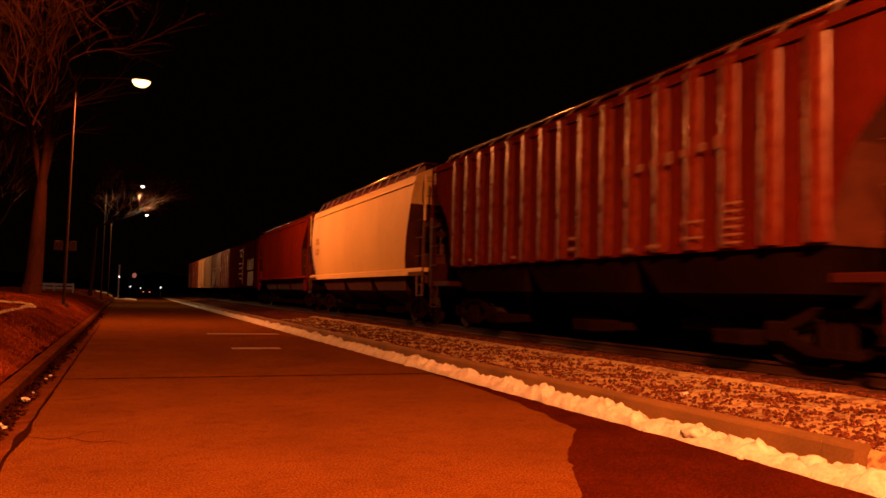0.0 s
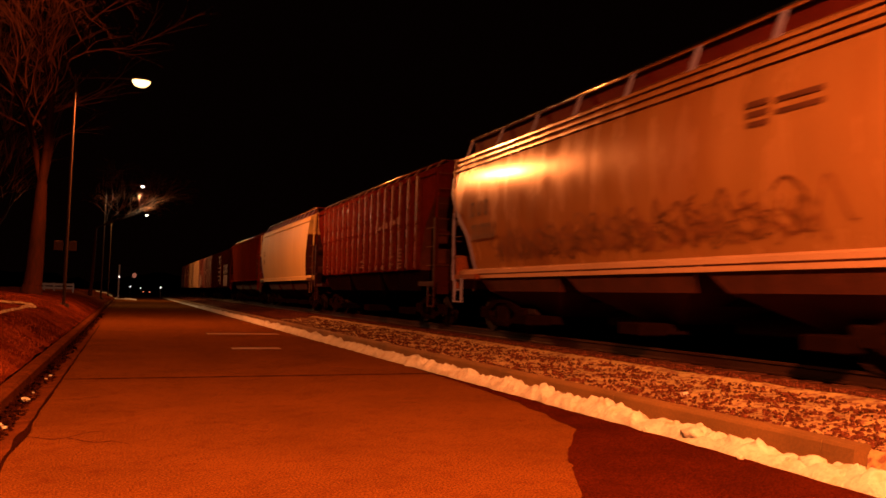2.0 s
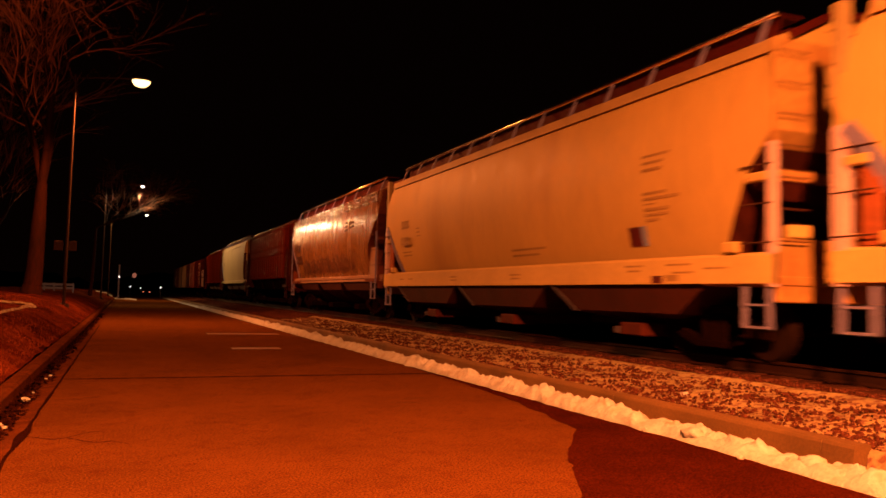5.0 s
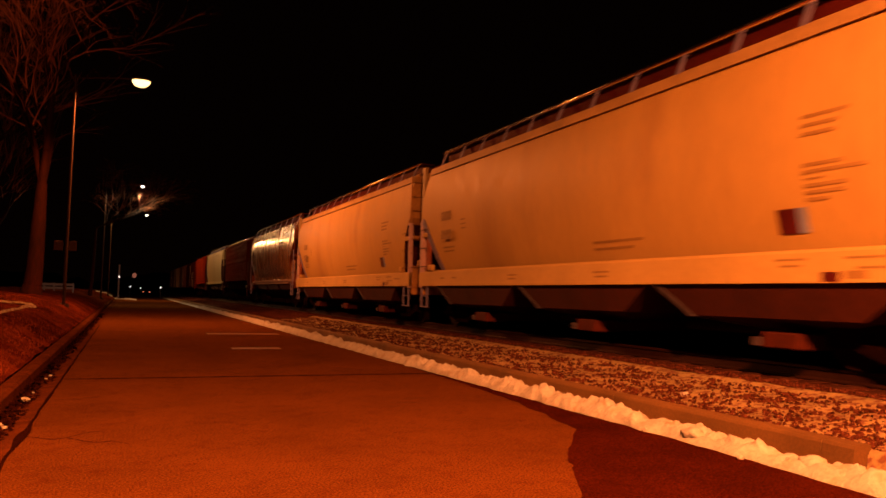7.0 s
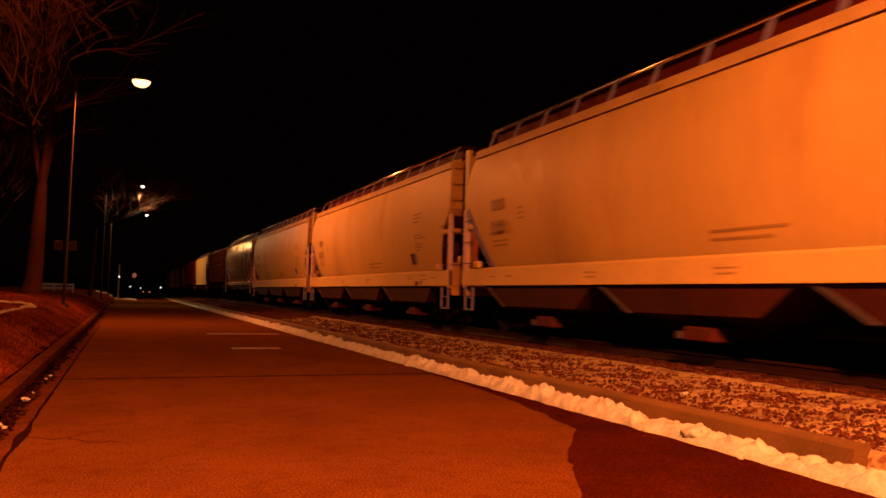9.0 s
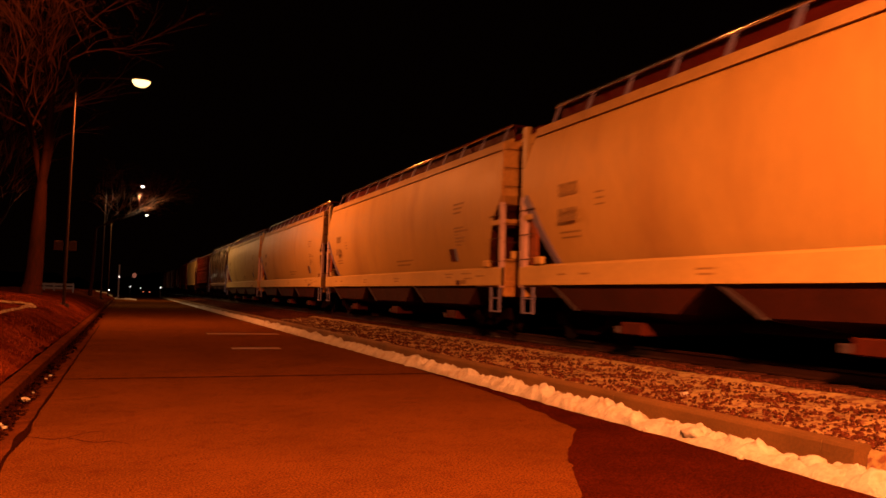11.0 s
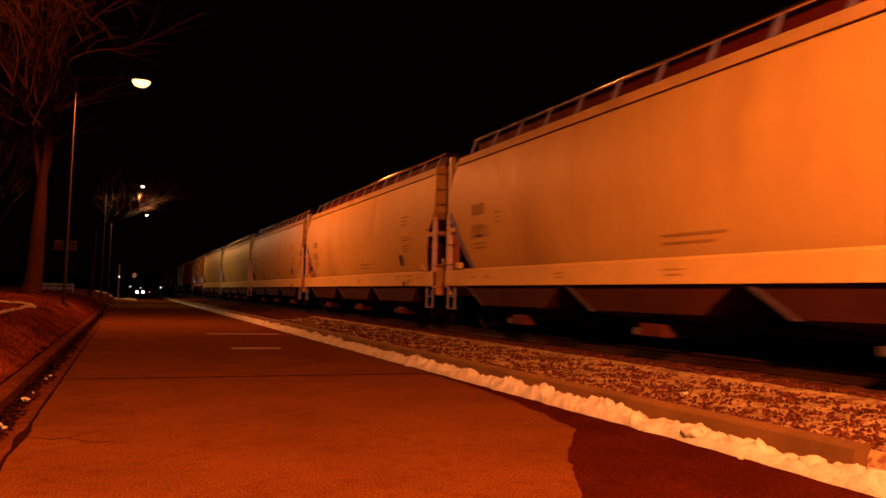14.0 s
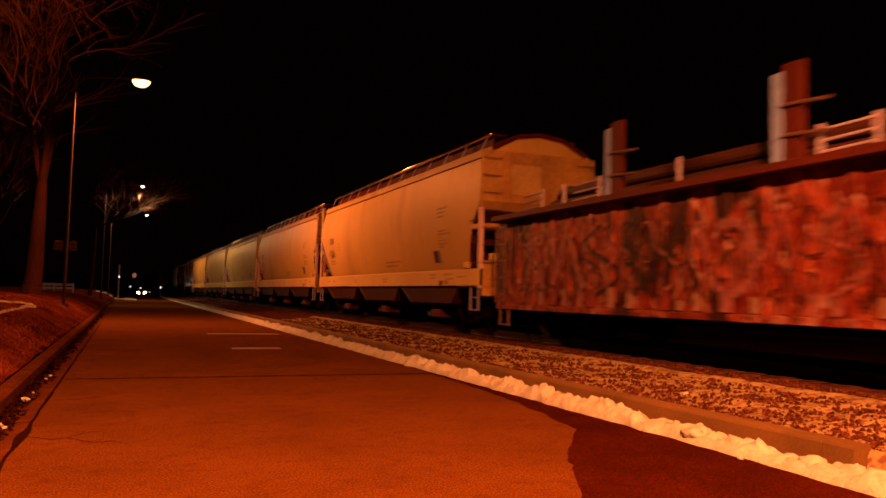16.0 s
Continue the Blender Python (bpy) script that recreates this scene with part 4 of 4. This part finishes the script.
# brown hopper, dark hopper, tagged red box car, pale cars ahead
BL = 15.2
levels = cut_levels(round_side(1.55, 4.3, 1.58, 0.08), BL / 2 - 0.5, ((1.5, 1.4), (2.9, 1.25), (4.3, 0.03), (5, 0.0)))
brown = hopper_car("hopper_car", "plain brown covered hopper car in dim light", BL, levels, BROWNPAINT, BROWNPAINT, 3, sill=(1.5, 1.6), chord=(4.2, 4.32), posts=12, walk_z=4.6, roof_paint=BROWNPAINT, brace_paint=BROWNPAINT, slim=True)
TRAIN.append((brown, 62.1))

def box_car(label, paint, length):
    car = thing("box_car", label, "freight car", "freight train cars")
    hb = length / 2 - 0.45
    part("body", box(B(), -1.55, 1.55, -hb, hb, 1.05, 4.25, 0.02), paint, car)
    bm = B()
    strip(bm, [[(x, yy, z) for x, z in ((-1.6, 4.25), (-0.8, 4.42), (0, 4.47), (0.8, 4.42), (1.6, 4.25))] for yy in (-hb - 0.05, hb + 0.05)])
    part("roof", bm, ROOFRED, car)
    for s in (-1, 1):
        door = part("sliding_door", box(B(), *sorted((s * 1.56, s * 1.62)), -1.5, 1.5, 1.2, 4.0, 0.01), paint, car)
        part("door_bar", box(B(), *sorted((s * 1.62, s * 1.66)), -1.2, -1.15, 1.3, 3.9), GALV, door)
        rib = mesh_of(box(B(), *sorted((s * 1.55, s * 1.6)), -0.05, 0.05, 1.1, 4.2), "rib", paint)
        for i in range(12):
            y = -hb + 0.3 + (2 * hb - 0.6) * i / 11
            if abs(y) > 1.6:
                part("rib", rib, None, car).location = (0, y, 0)
        part("coupler", box(B(), -0.1, 0.1, *sorted((s * (hb - 0.1), s * (hb + 0.42))), 0.72, 0.98, 0.03), TRUCKSTEEL, car)
        add_truck(car, s * (hb - 1.6))
    part("centre_sill", box(B(), -0.5, 0.5, -hb, hb, 0.75, 1.05, 0.02), TRUCKSTEEL, car)
    return car


letter_car = box_car("dark red box car with rows of white letters", REDBOX, 14.6)
for i in range(7):
    stencil(letter_car, -1.625, -3.4 - 0.42 * i, 2.6, 0.2, 0.75, CHALK)
stencil(letter_car, -1.615, -4.7, 1.65, 2.6, 0.95, WHITESTENCIL, "faded_panel")
for y, z, w, h in ((0.0, 3.75, 1.6, 0.14), (0.0, 3.5, 0.3, 0.16), (0.0, 3.32, 0.75, 0.14), (0.0, 2.8, 2.0, 0.1), (0.0, 2.45, 1.7, 0.1), (0.0, 2.05, 2.1, 0.08), (0.0, 1.7, 1.4, 0.1)):
    stencil(letter_car, -1.632, y, z, w, h, CHALK if z > 3.2 else WHITESTENCIL)
TRAIN.append((letter_car, 77.1))
tagcar = box_car("faded red box car with a white sprayed patch", REDGRAF, 14.8)
TRAIN.append((tagcar, 91.8))
for y, z, w, h in ((4.6, 2.3, 1.5, 0.5), (3.9, 1.7, 2.6, 0.75), (4.9, 1.25, 2.0, 0.3), (2.6, 2.2, 0.5, 0.7)):
    stencil(tagcar, -1.615, y, z, w, h, CHALK, "sprayed_patch")
palecar = box_car("pale ochre box car far along the train", OCHRE, 15.0)
TRAIN.append((palecar, 106.7))
TRAIN.append((copy_thing(tagcar, pose(TRACK_X, 121.6, RAILTOP)), 121.6))


# gondola with stakes and a load of pipe
def gondola():
    car = thing("gondola_car", "rusty gondola car covered in graffiti, loaded with pipe", "freight car", "freight train cars")
    L2 = 8.6
    for s in (-1, 1):
        a, b = sorted((s * 1.5, s * 1.54))
        part("side_wall", box(B(), a, b, -L2, L2, 0.6, 2.5), GONDOLA, car, "corrugated wall with sprayed letters")
        part("top_rail", box(B(), *sorted((s * 1.46, s * 1.76)), -L2, L2, 2.5, 2.62, 0.015), STAKE_RED, car)
        part("bottom_rail", box(B(), *sorted((s * 1.5, s * 1.585)), -L2, L2, 0.55, 0.66, 0.01), GONDOLA, car)
        for i in range(25):
            y = -L2 + 0.3 + (2 * L2 - 0.6) * i / 24
            part("rib", strip(B(), [[(s * x, y + dy, z) for x, dy in ((1.535, -0.07), (1.575, -0.045), (1.575, 0.045), (1.535, 0.07))] for z in (0.66, 2.5)]), GONDOLA, car)
        part("end_wall", box(B(), -1.5, 1.5, *sorted((s * (L2 - 0.04), s * L2)), 0.6, 2.6), GONDOLA, car)
        part("coupler", box(B(), -0.1, 0.1, *sorted((s * L2, s * (L2 + 0.44))), 0.72, 0.98, 0.03), TRUCKSTEEL, car)
        y0 = s * L2 - (0.5 if s > 0 else -0.1)
        for y in (y0, y0 + 0.4):
            part("ladder_stile", box(B(), -1.6575, -1.6225, y - 0.0175, y + 0.0175, 0.7, 2.55), GALV, car)
        for k in range(5):
            part("ladder_rung", tube(B(), (-1.64, y0, 0.885 + 0.37 * k), (-1.64, y0 + 0.4, 0.885 + 0.37 * k), 0.013, n=6), GALV, car)
        add_truck(car, s * (L2 - 1.9))
        bm = B()
        for k in (-0.2, 0.2):
            box(bm, -0.02, 0.02, k - 0.025, k + 0.025, 0.2, 0.6)
        box(bm, -0.03, 0.03, -0.22, 0.22, 0.2, 0.23)
        part("step", bm, GALV, car).location = (-1.55, s * (L2 - 0.35), 0)
    for seed, proud, lo, hi, letter, width in ((3, 1.577, 0.75, 2.2, 1.4, 0.11), (17, 1.579, 0.8, 2.1, 1.0, 0.05), (43, 1.581, 1.3, 2.2, 0.6, 0.035), (57, 1.584, 0.7, 1.8, 0.45, 0.03)):
        scribble(car, [(0.6, proud, 8), (2.5, proud, 8)], -8.2, 7.4, lo, hi, [SPRAY_PINK, SPRAY_PALE, SPRAY_DARK, SPRAY_PALE, SPRAY_PINK], seed, letter, width)
    rng = random.Random(71)
    for i in range(34):
        y = -8.3 + 0.48 * i + rng.uniform(-0.15, 0.15)
        h = rng.uniform(0.14, 0.42)
        stencil(car, -1.6, y, 0.68 + h / 2, rng.uniform(0.08, 0.28), h, rng.choice((SPRAY_PALE, CHALK, CHALK, SPRAY_PINK)), "sprayed_patch")
    for row, n in ((2.12, 6), ):
        for i in range(n):
            stencil(car, -1.59, 7.5 - 0.28 * i, row, 0.12, 0.14, WHITESTENCIL)
    part("floor_pan", box(B(), -1.5, 1.5, -L2, L2, 0.56, 0.64), TRUCKSTEEL, car)
    part("centre_sill", box(B(), -0.3, 0.3, -L2 + 0.1, L2 - 0.1, 0.4, 0.58), TRUCKSTEEL, car)
    # stakes along the wall: tall boards, low posts in pairs
    for y in (0.42, 4.3, -3.45, -7.3):
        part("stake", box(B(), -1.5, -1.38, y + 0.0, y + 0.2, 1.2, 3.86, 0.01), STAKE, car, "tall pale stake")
        part("stake_board", box(B(), -1.5, -1.4, y - 0.3, y + 0.01, 2.3, 3.95, 0.01), STAKE_RED, car, "dark red board on the stake")
        bm = B()
        for z in (2.95, 3.35):
            tube(bm, (-1.52, y - 0.75, z), (-1.52, y, z + 0.05), 0.025, n=6)
        part("brace_strap", bm, GALV, car)
    for y in (6.8, 5.95, 4.72, 4.05, 2.53, -0.13, -0.93, -2.9, -4.0, -5.2, -6.9):
        part("post", box(B(), -1.47, -1.43, y - 0.03, y + 0.03, 2.0, 3.06), BAND, car, "thin white post")
    # pale rods added where the end edges of the load glint
    for y0, y1 in ((6.85, 7.6), (4.77, 5.6), (4.1, 4.3), (-0.9, -0.15)):
        for z in (2.72, 2.86, 3.0):
            part("strap", tube(B(), (-1.45, y0, z), (-1.45, y1, z - 0.02), 0.02, n=6), BAND, car, "pale rod standing in for a glint")
    return car


gond = gondola()
TRAIN.append((gond, -86.47))

# pipes lie in the gondola, a layer of them end to end
pipe_load = thing("pipe_load", "stacked rusty steel pipes lying in the gondola", "pipe stack")
for row in range(3):
    for col in range(7):
        r = 0.19
        bm = tube(B(), (-1.15 + 0.38 * col + 0.19 * (row % 2), -7.6 + 0.2 * ((col * 7 + row * 3) % 4), 0.84 + 0.33 * row), (-1.15 + 0.38 * col + 0.19 * (row % 2), 7.2 + 0.15 * ((col * 5 + row) % 4), 0.84 + 0.33 * row), r, n=14)
        part("pipe", bm, PIPE, pipe_load)
for row in range(5):
    bm = tube(B(), (-1.22 + 0.09 * row, -8.0, 1.95 + 0.27 * row), (-1.22 + 0.09 * row, 7.9 - 0.25 * row, 1.95 + 0.27 * row), 0.13, n=14)
    part("pipe", bm, PIPE, pipe_load)
    bm = tube(B(), (-0.7 + 0.06 * row, -8.0, 1.95 + 0.27 * row), (-0.7 + 0.06 * row, 7.7, 1.95 + 0.27 * row), 0.13, n=14)
    part("pipe", bm, PIPE, pipe_load)
TRAIN.append((pipe_load, -86.47))
# ---------------------------------------------------------------- street lamps
def street_lamp(x_pole, y, z_ground, x_head, z_head, bulb, label, plates=False, wide=0.34):
    lamp = thing("street_lamp", label, "street lamp", "street lamps")
    bm = tube(B(), (x_pole, y, z_ground - 0.1), (x_pole, y, z_head + 0.15), 0.06, 0.042, n=12)
    tube(bm, (x_pole, y, z_ground - 0.1), (x_pole, y, z_ground + 0.05), 0.2, 0.18, n=12)
    part("pole", bm, STEEL, lamp, "slim tapered metal pole")
    bm = B()
    pts = [(x_pole + (x_head - x_pole) * k, y, z_head + 0.02 + 0.22 * math.sin(k * 1.5)) for k in (0, 0.25, 0.5, 0.75, 0.9)]
    for a, b in zip(pts, pts[1:]):
        tube(bm, a, b, 0.035, n=8)
    part("arm", bm, STEEL, lamp)
    bm = B()
    bmesh.ops.create_uvsphere(bm, u_segments=16, v_segments=8, radius=1)
    for v in bm.verts:
        v.co = Vector((x_head + v.co.x * 0.38 - 0.05, y + v.co.y * 0.17, z_head + 0.22 + max(-0.02, v.co.z * 0.14)))
    part("lamp_head", bm, STEEL, lamp, smooth=True)
    bm = B()
    bmesh.ops.create_uvsphere(bm, u_segments=16, v_segments=8, radius=1)
    for v in bm.verts:
        v.co = Vector((x_head + v.co.x * wide, y + v.co.y * wide * 0.7, z_head + 0.2 + min(0.0, v.co.z * wide * 0.76)))
    part("lens", bm, bulb, lamp, "glowing glass lens", smooth=True)
    if plates:
        for dx, w in ((-0.42, 0.3), (0.08, 0.26)):
            part("sign_plate", box(B(), x_pole + dx, x_pole + dx + w, y - 0.14, y - 0.12, z_ground + 2.02, z_ground + 2.38, 0.005), SIGN_BACK, lamp, "small dark sign plate")
    return lamp


street_lamp(-2.1, 32.0, 0.66, 0.2, 9.2, BULB, "lit sodium street lamp on a slim pole, sign plates attached", True)
street_lamp(-2.1, -3.4, 0.6, 0.2, 9.2, BULB, "lit sodium street lamp on a slim pole beside the lawn")
street_lamp(-1.75, 66.0, 0.5, 0.9, 9.3, PALE_BULB, "far street lamp with a paler glow among branches", wide=0.16)
street_lamp(-1.75, 92.0, 0.5, 1.8, 9.3, PALE_BULB, "small pale street lamp near the street end", wide=0.16)


# ---------------------------------------------------------------- bare trees
def limb(bm, p, d, r, length, depth, rng, out, droop, thin=0.05):
    steps = 3
    for s in range(steps):
        q = p + d * (length / steps)
        r2 = r * (0.86 if depth else 0.7)
        tube(bm if r > thin else out, p, q, r, r2, n=8 if r > 0.12 else 5 if r > 0.03 else 3, caps=False)
        p, r = q, r2
        d = (d + Vector((rng.uniform(-0.25, 0.25), rng.uniform(-0.25, 0.25), rng.uniform(-0.12, 0.16) - droop * (depth < 3)))).normalized()
        if depth and s < steps - 1 and rng.random() < 0.8:
            side = (d + Vector((rng.uniform(-1, 1), rng.uniform(-1, 1), rng.uniform(-0.2, 0.6))) * 0.9).normalized()
            limb(bm, p, side, r * 0.55, length * rng.uniform(0.55, 0.8), depth - 1, rng, out, droop, thin)
    if depth:
        for k in range(2):
            side = (d + Vector((rng.uniform(-1, 1), rng.uniform(-1, 1), rng.uniform(-0.3, 0.5))) * 0.65).normalized()
            limb(bm, p, side, r * rng.uniform(0.6, 0.8), length * rng.uniform(0.65, 0.85), depth - 1, rng, out, droop, thin)


def bare_tree(x, y, z, height, girth, seed, label, depth=5, droop=0.05, fork=0.3, spread=0.5, toward=None, thin=0.05):
    rng = random.Random(seed)
    tree = thing("tree", label, "tree", "bare trees", at=(x, y, z))
    trunk, twigs = B(), B()
    r0 = girth
    prev = Vector((0, 0, -0.3))
    for k, (zz, rr) in enumerate(((0.0, 1.35), (0.4, 1.1), (1.2, 1.0), (height * fork * 0.6, 0.86), (height * fork, 0.62))):
        q = Vector((0.05 * k, 0, zz))
        tube(trunk, prev, q, r0 * (1.5 if k == 0 else last), r0 * rr, n=14, caps=False)
        last, prev = rr, q
    for k in range(3):
        a = seed + k * math.tau / 3 if toward is None else toward + 0.5 * (k - 1)
        d = Vector((math.cos(a) * spread, math.sin(a) * spread, 1)).normalized()
        limb(trunk, prev, d, r0 * 0.5, height * 0.28, depth, rng, twigs, droop, thin)
    part("trunk", trunk, BARK, tree, "ridged bark trunk and limbs", smooth=True)
    part("crown", twigs, TWIG, tree, "leafless crown of fine twigs")
    return tree


bare_tree(-4.0, 40.0, 0.98, 17, 0.37, 3, "large bare tree with a thick trunk on the lawn", droop=0.02, spread=0.22)
bare_tree(-7.7, 20.0, 1.05, 11.5, 0.2, 41, "weeping bare tree with long hanging twigs", droop=0.2, spread=1.1, fork=0.3, toward=0.1)
bare_tree(-2.4, 62.6, 0.9, 8.8, 0.11, 8, "bare street tree with lit twigs near a far lamp", depth=5, spread=2.2, fork=0.55, toward=0.05, droop=0.1, thin=0.012)
bare_tree(-8.5, 60.0, 1.05, 14, 0.25, 15, "bare tree standing back on the lawn", depth=4)
bare_tree(-9.0, 48.0, 1.1, 15, 0.3, 17, "bare tree standing back on the lawn", depth=4)

# ---------------------------------------------------------------- far end of the street
fence = thing("low_fence", "low pale board fence behind the lawn", "fence", at=(-5.1, 62.0, 1.0))
for i in range(6):
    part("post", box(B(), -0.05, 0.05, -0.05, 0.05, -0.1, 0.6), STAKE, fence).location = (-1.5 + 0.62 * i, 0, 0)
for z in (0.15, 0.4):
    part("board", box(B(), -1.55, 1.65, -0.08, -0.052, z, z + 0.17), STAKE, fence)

post = thing("marker_post", "pale reflective post at the street corner", "post", at=(-0.9, 118.0, 0.3))
part("shaft", tube(B(), (0, 0, -0.3), (0, 0, 4.3), 0.14, 0.12, n=8), BAND, post)
part("lens", tube(B(), (0, -0.15, 2.6), (0, -0.24, 2.6), 0.1, n=8), FAR_BULB, post)

FLASH = glow("signal_lamp", (1.0, 0.75, 0.7), 12)
FLASH_DIM = glow("dim_signal_lamp", (1.0, 0.3, 0.18), 0.28)


def crossing_signal(x, y, z, height, lens, size, label):
    s = thing("crossing_signal", label, "signal", "crossing signals", at=(x, y, z))
    part("mast", tube(B(), (0, 0.2, -z - 0.1), (0, 0.2, height), 0.07, n=8), TRUCKSTEEL, s)
    head = part("lamp_head", tube(B(), (0, 0.12, 0), (0, -0.12, 0), size, n=16), TRUCKSTEEL, s, "round flashing lamp head")
    head.location = (0, 0, height)
    part("lens", tube(B(), (0, -0.125, 0), (0, -0.17, 0), size * 0.86, n=16), lens, head)
    return head


flasher_a = crossing_signal(-5.2, 118.0, 1.2, 3.5, FLASH, 0.16, "flashing crossing signal lamp on a mast by the lawn")
flasher_b = crossing_signal(1.55, 160.0, 0.0, 3.8, FLASH_DIM, 0.55, "round dull red crossing signal at the street end")


def far_car(label, group=""):
    car = thing("car", label, "car", group)
    bm = box(B(), -0.85, 0.85, -2.2, 2.2, 0.35, 0.85, 0.12)
    part("body", bm, DARKPAINT, car)
    bm = B()
    rows = [[(x, yy * k, z) for x, yy in ((-w, -1.2), (w, -1.2), (w, 1.5), (-w, 1.5), (-w, -1.2))] for z, k, w in ((0.85, 1.1, 0.8), (1.4, 0.7, 0.62))]
    strip(bm, rows)
    bm.faces.new([v for v in bm.verts if v.co.z > 1.3][:4])
    part("cabin", bm, DARKPAINT, car)
    for x in (-0.78, 0.78):
        for y in (-1.35, 1.35):
            wheel = part("wheel", tube(B(), (x - 0.1, y, 0.33), (x + 0.1, y, 0.33), 0.33, n=16), TRUCKSTEEL, car)
    return car


HEADLAMP = glow("headlamp", (1.0, 0.75, 0.5), 60)
oncoming = far_car("oncoming car with bright headlights on the street")
for x in (-0.5, 0.5):
    part("headlight", tube(B(), (x, -2.2, 0.68), (x, -2.26, 0.68), 0.2, n=12), HEADLAMP, oncoming)
TAIL = glow("tail_lamp", (1.0, 0.2, 0.1), 1.5)
parked = far_car("dark parked car at the far corner")
parked.location = (4.0, 172.0, -0.03)
for x in (-0.6, 0.6):
    part("tail_light", box(B(), x - 0.15, x + 0.15, -2.24, -2.2, 0.6, 0.75), TAIL, parked)
for x, y, z, h in ((5.1, 130.0, 0.0, 1.45), (0.9, 175.0, -0.05, 1.6), (3.2, 190.0, -0.06, 1.4)):
    g = thing("bollard_light", "small far white light on a short post", "light", "far lights", at=(x, y, z))
    part("post", tube(B(), (0, 0, -0.05), (0, 0, h), 0.05, n=8), BAND, g)
    part("globe", tube(B(), (0, 0, h), (0, 0, h + 0.22), 0.12, 0.08, n=10), FAR_BULB, g)

# far dark tree line that closes the street
bm = B()
rng = random.Random(33)
rows = []
for i in range(160):
    a = -0.9 + 1.9 * i / 159
    d = 420
    h = 7 + 5 * noise.noise(Vector((a * 14, 0, 0))) + 2.5 * noise.noise(Vector((a * 70, 3, 0)))
    rows.append([(d * math.sin(a), d * math.cos(a), -1), (d * math.sin(a), d * math.cos(a), h)])
strip(bm, rows)
solid("backdrop", bm, FIELD, "dark far line of trees", "backdrop", kind="structure")


# ---------------------------------------------------------------- movement
# the first cream car along the track, in seconds and metres: the train gathers a little speed
ROLL = ((0.0, -19.2), (3.0, 1.92), (6.5, 26.26), (8.0, 36.83), (11.5, 61.66), (13.0, 72.31), (16.0, 93.65))
WHEEL_R = 0.42


def motions():
    for car, u in TRAIN:
        walk(car, [(t, pose(TRACK_X, u + d, RAILTOP)) for t, d in ROLL])
    step = 2.0 / FPS
    for car, u in TRAIN:
        if u > 65:
            continue
        for truck in car.children:
            if not truck.name.startswith("truck"):
                continue
            for w in truck.children:
                if w.name.startswith("wheelset"):
                    x, y, z = w.location
                    walk(w, [(k * step, pose(x, y, z, -math.degrees((interp(ROLL, k * step) + 19.2) / WHEEL_R) % 360)) for k in range(241)])
    # the signal heads swing round once a second, in turn
    for head, phase in ((flasher_a, -216.0), (flasher_b, -36.0)):
        x, y, z = head.location
        walk(head, [(k / 5, pose(x, y, z, 0, 0, (phase + 72 * k) % 360)) for k in range(81)])
    walk(oncoming, [(0.0, pose(-30, 168, -0.03, 0, 0, 90)), (9.0, pose(-14, 168, -0.03, 0, 0, 90)), (11.4, pose(-3.0, 168, -0.03, 0, 0, 80)), (12.2, pose(1.1, 166, -0.03, 0, 0, 25)), (12.8, pose(2.2, 163, -0.03, 0, 0, 2)), (14.0, pose(2.5, 156, 0.0, 0, 0, 0)), (16.0, pose(2.5, 141, 0.0, 0, 0, 0))])


motions()
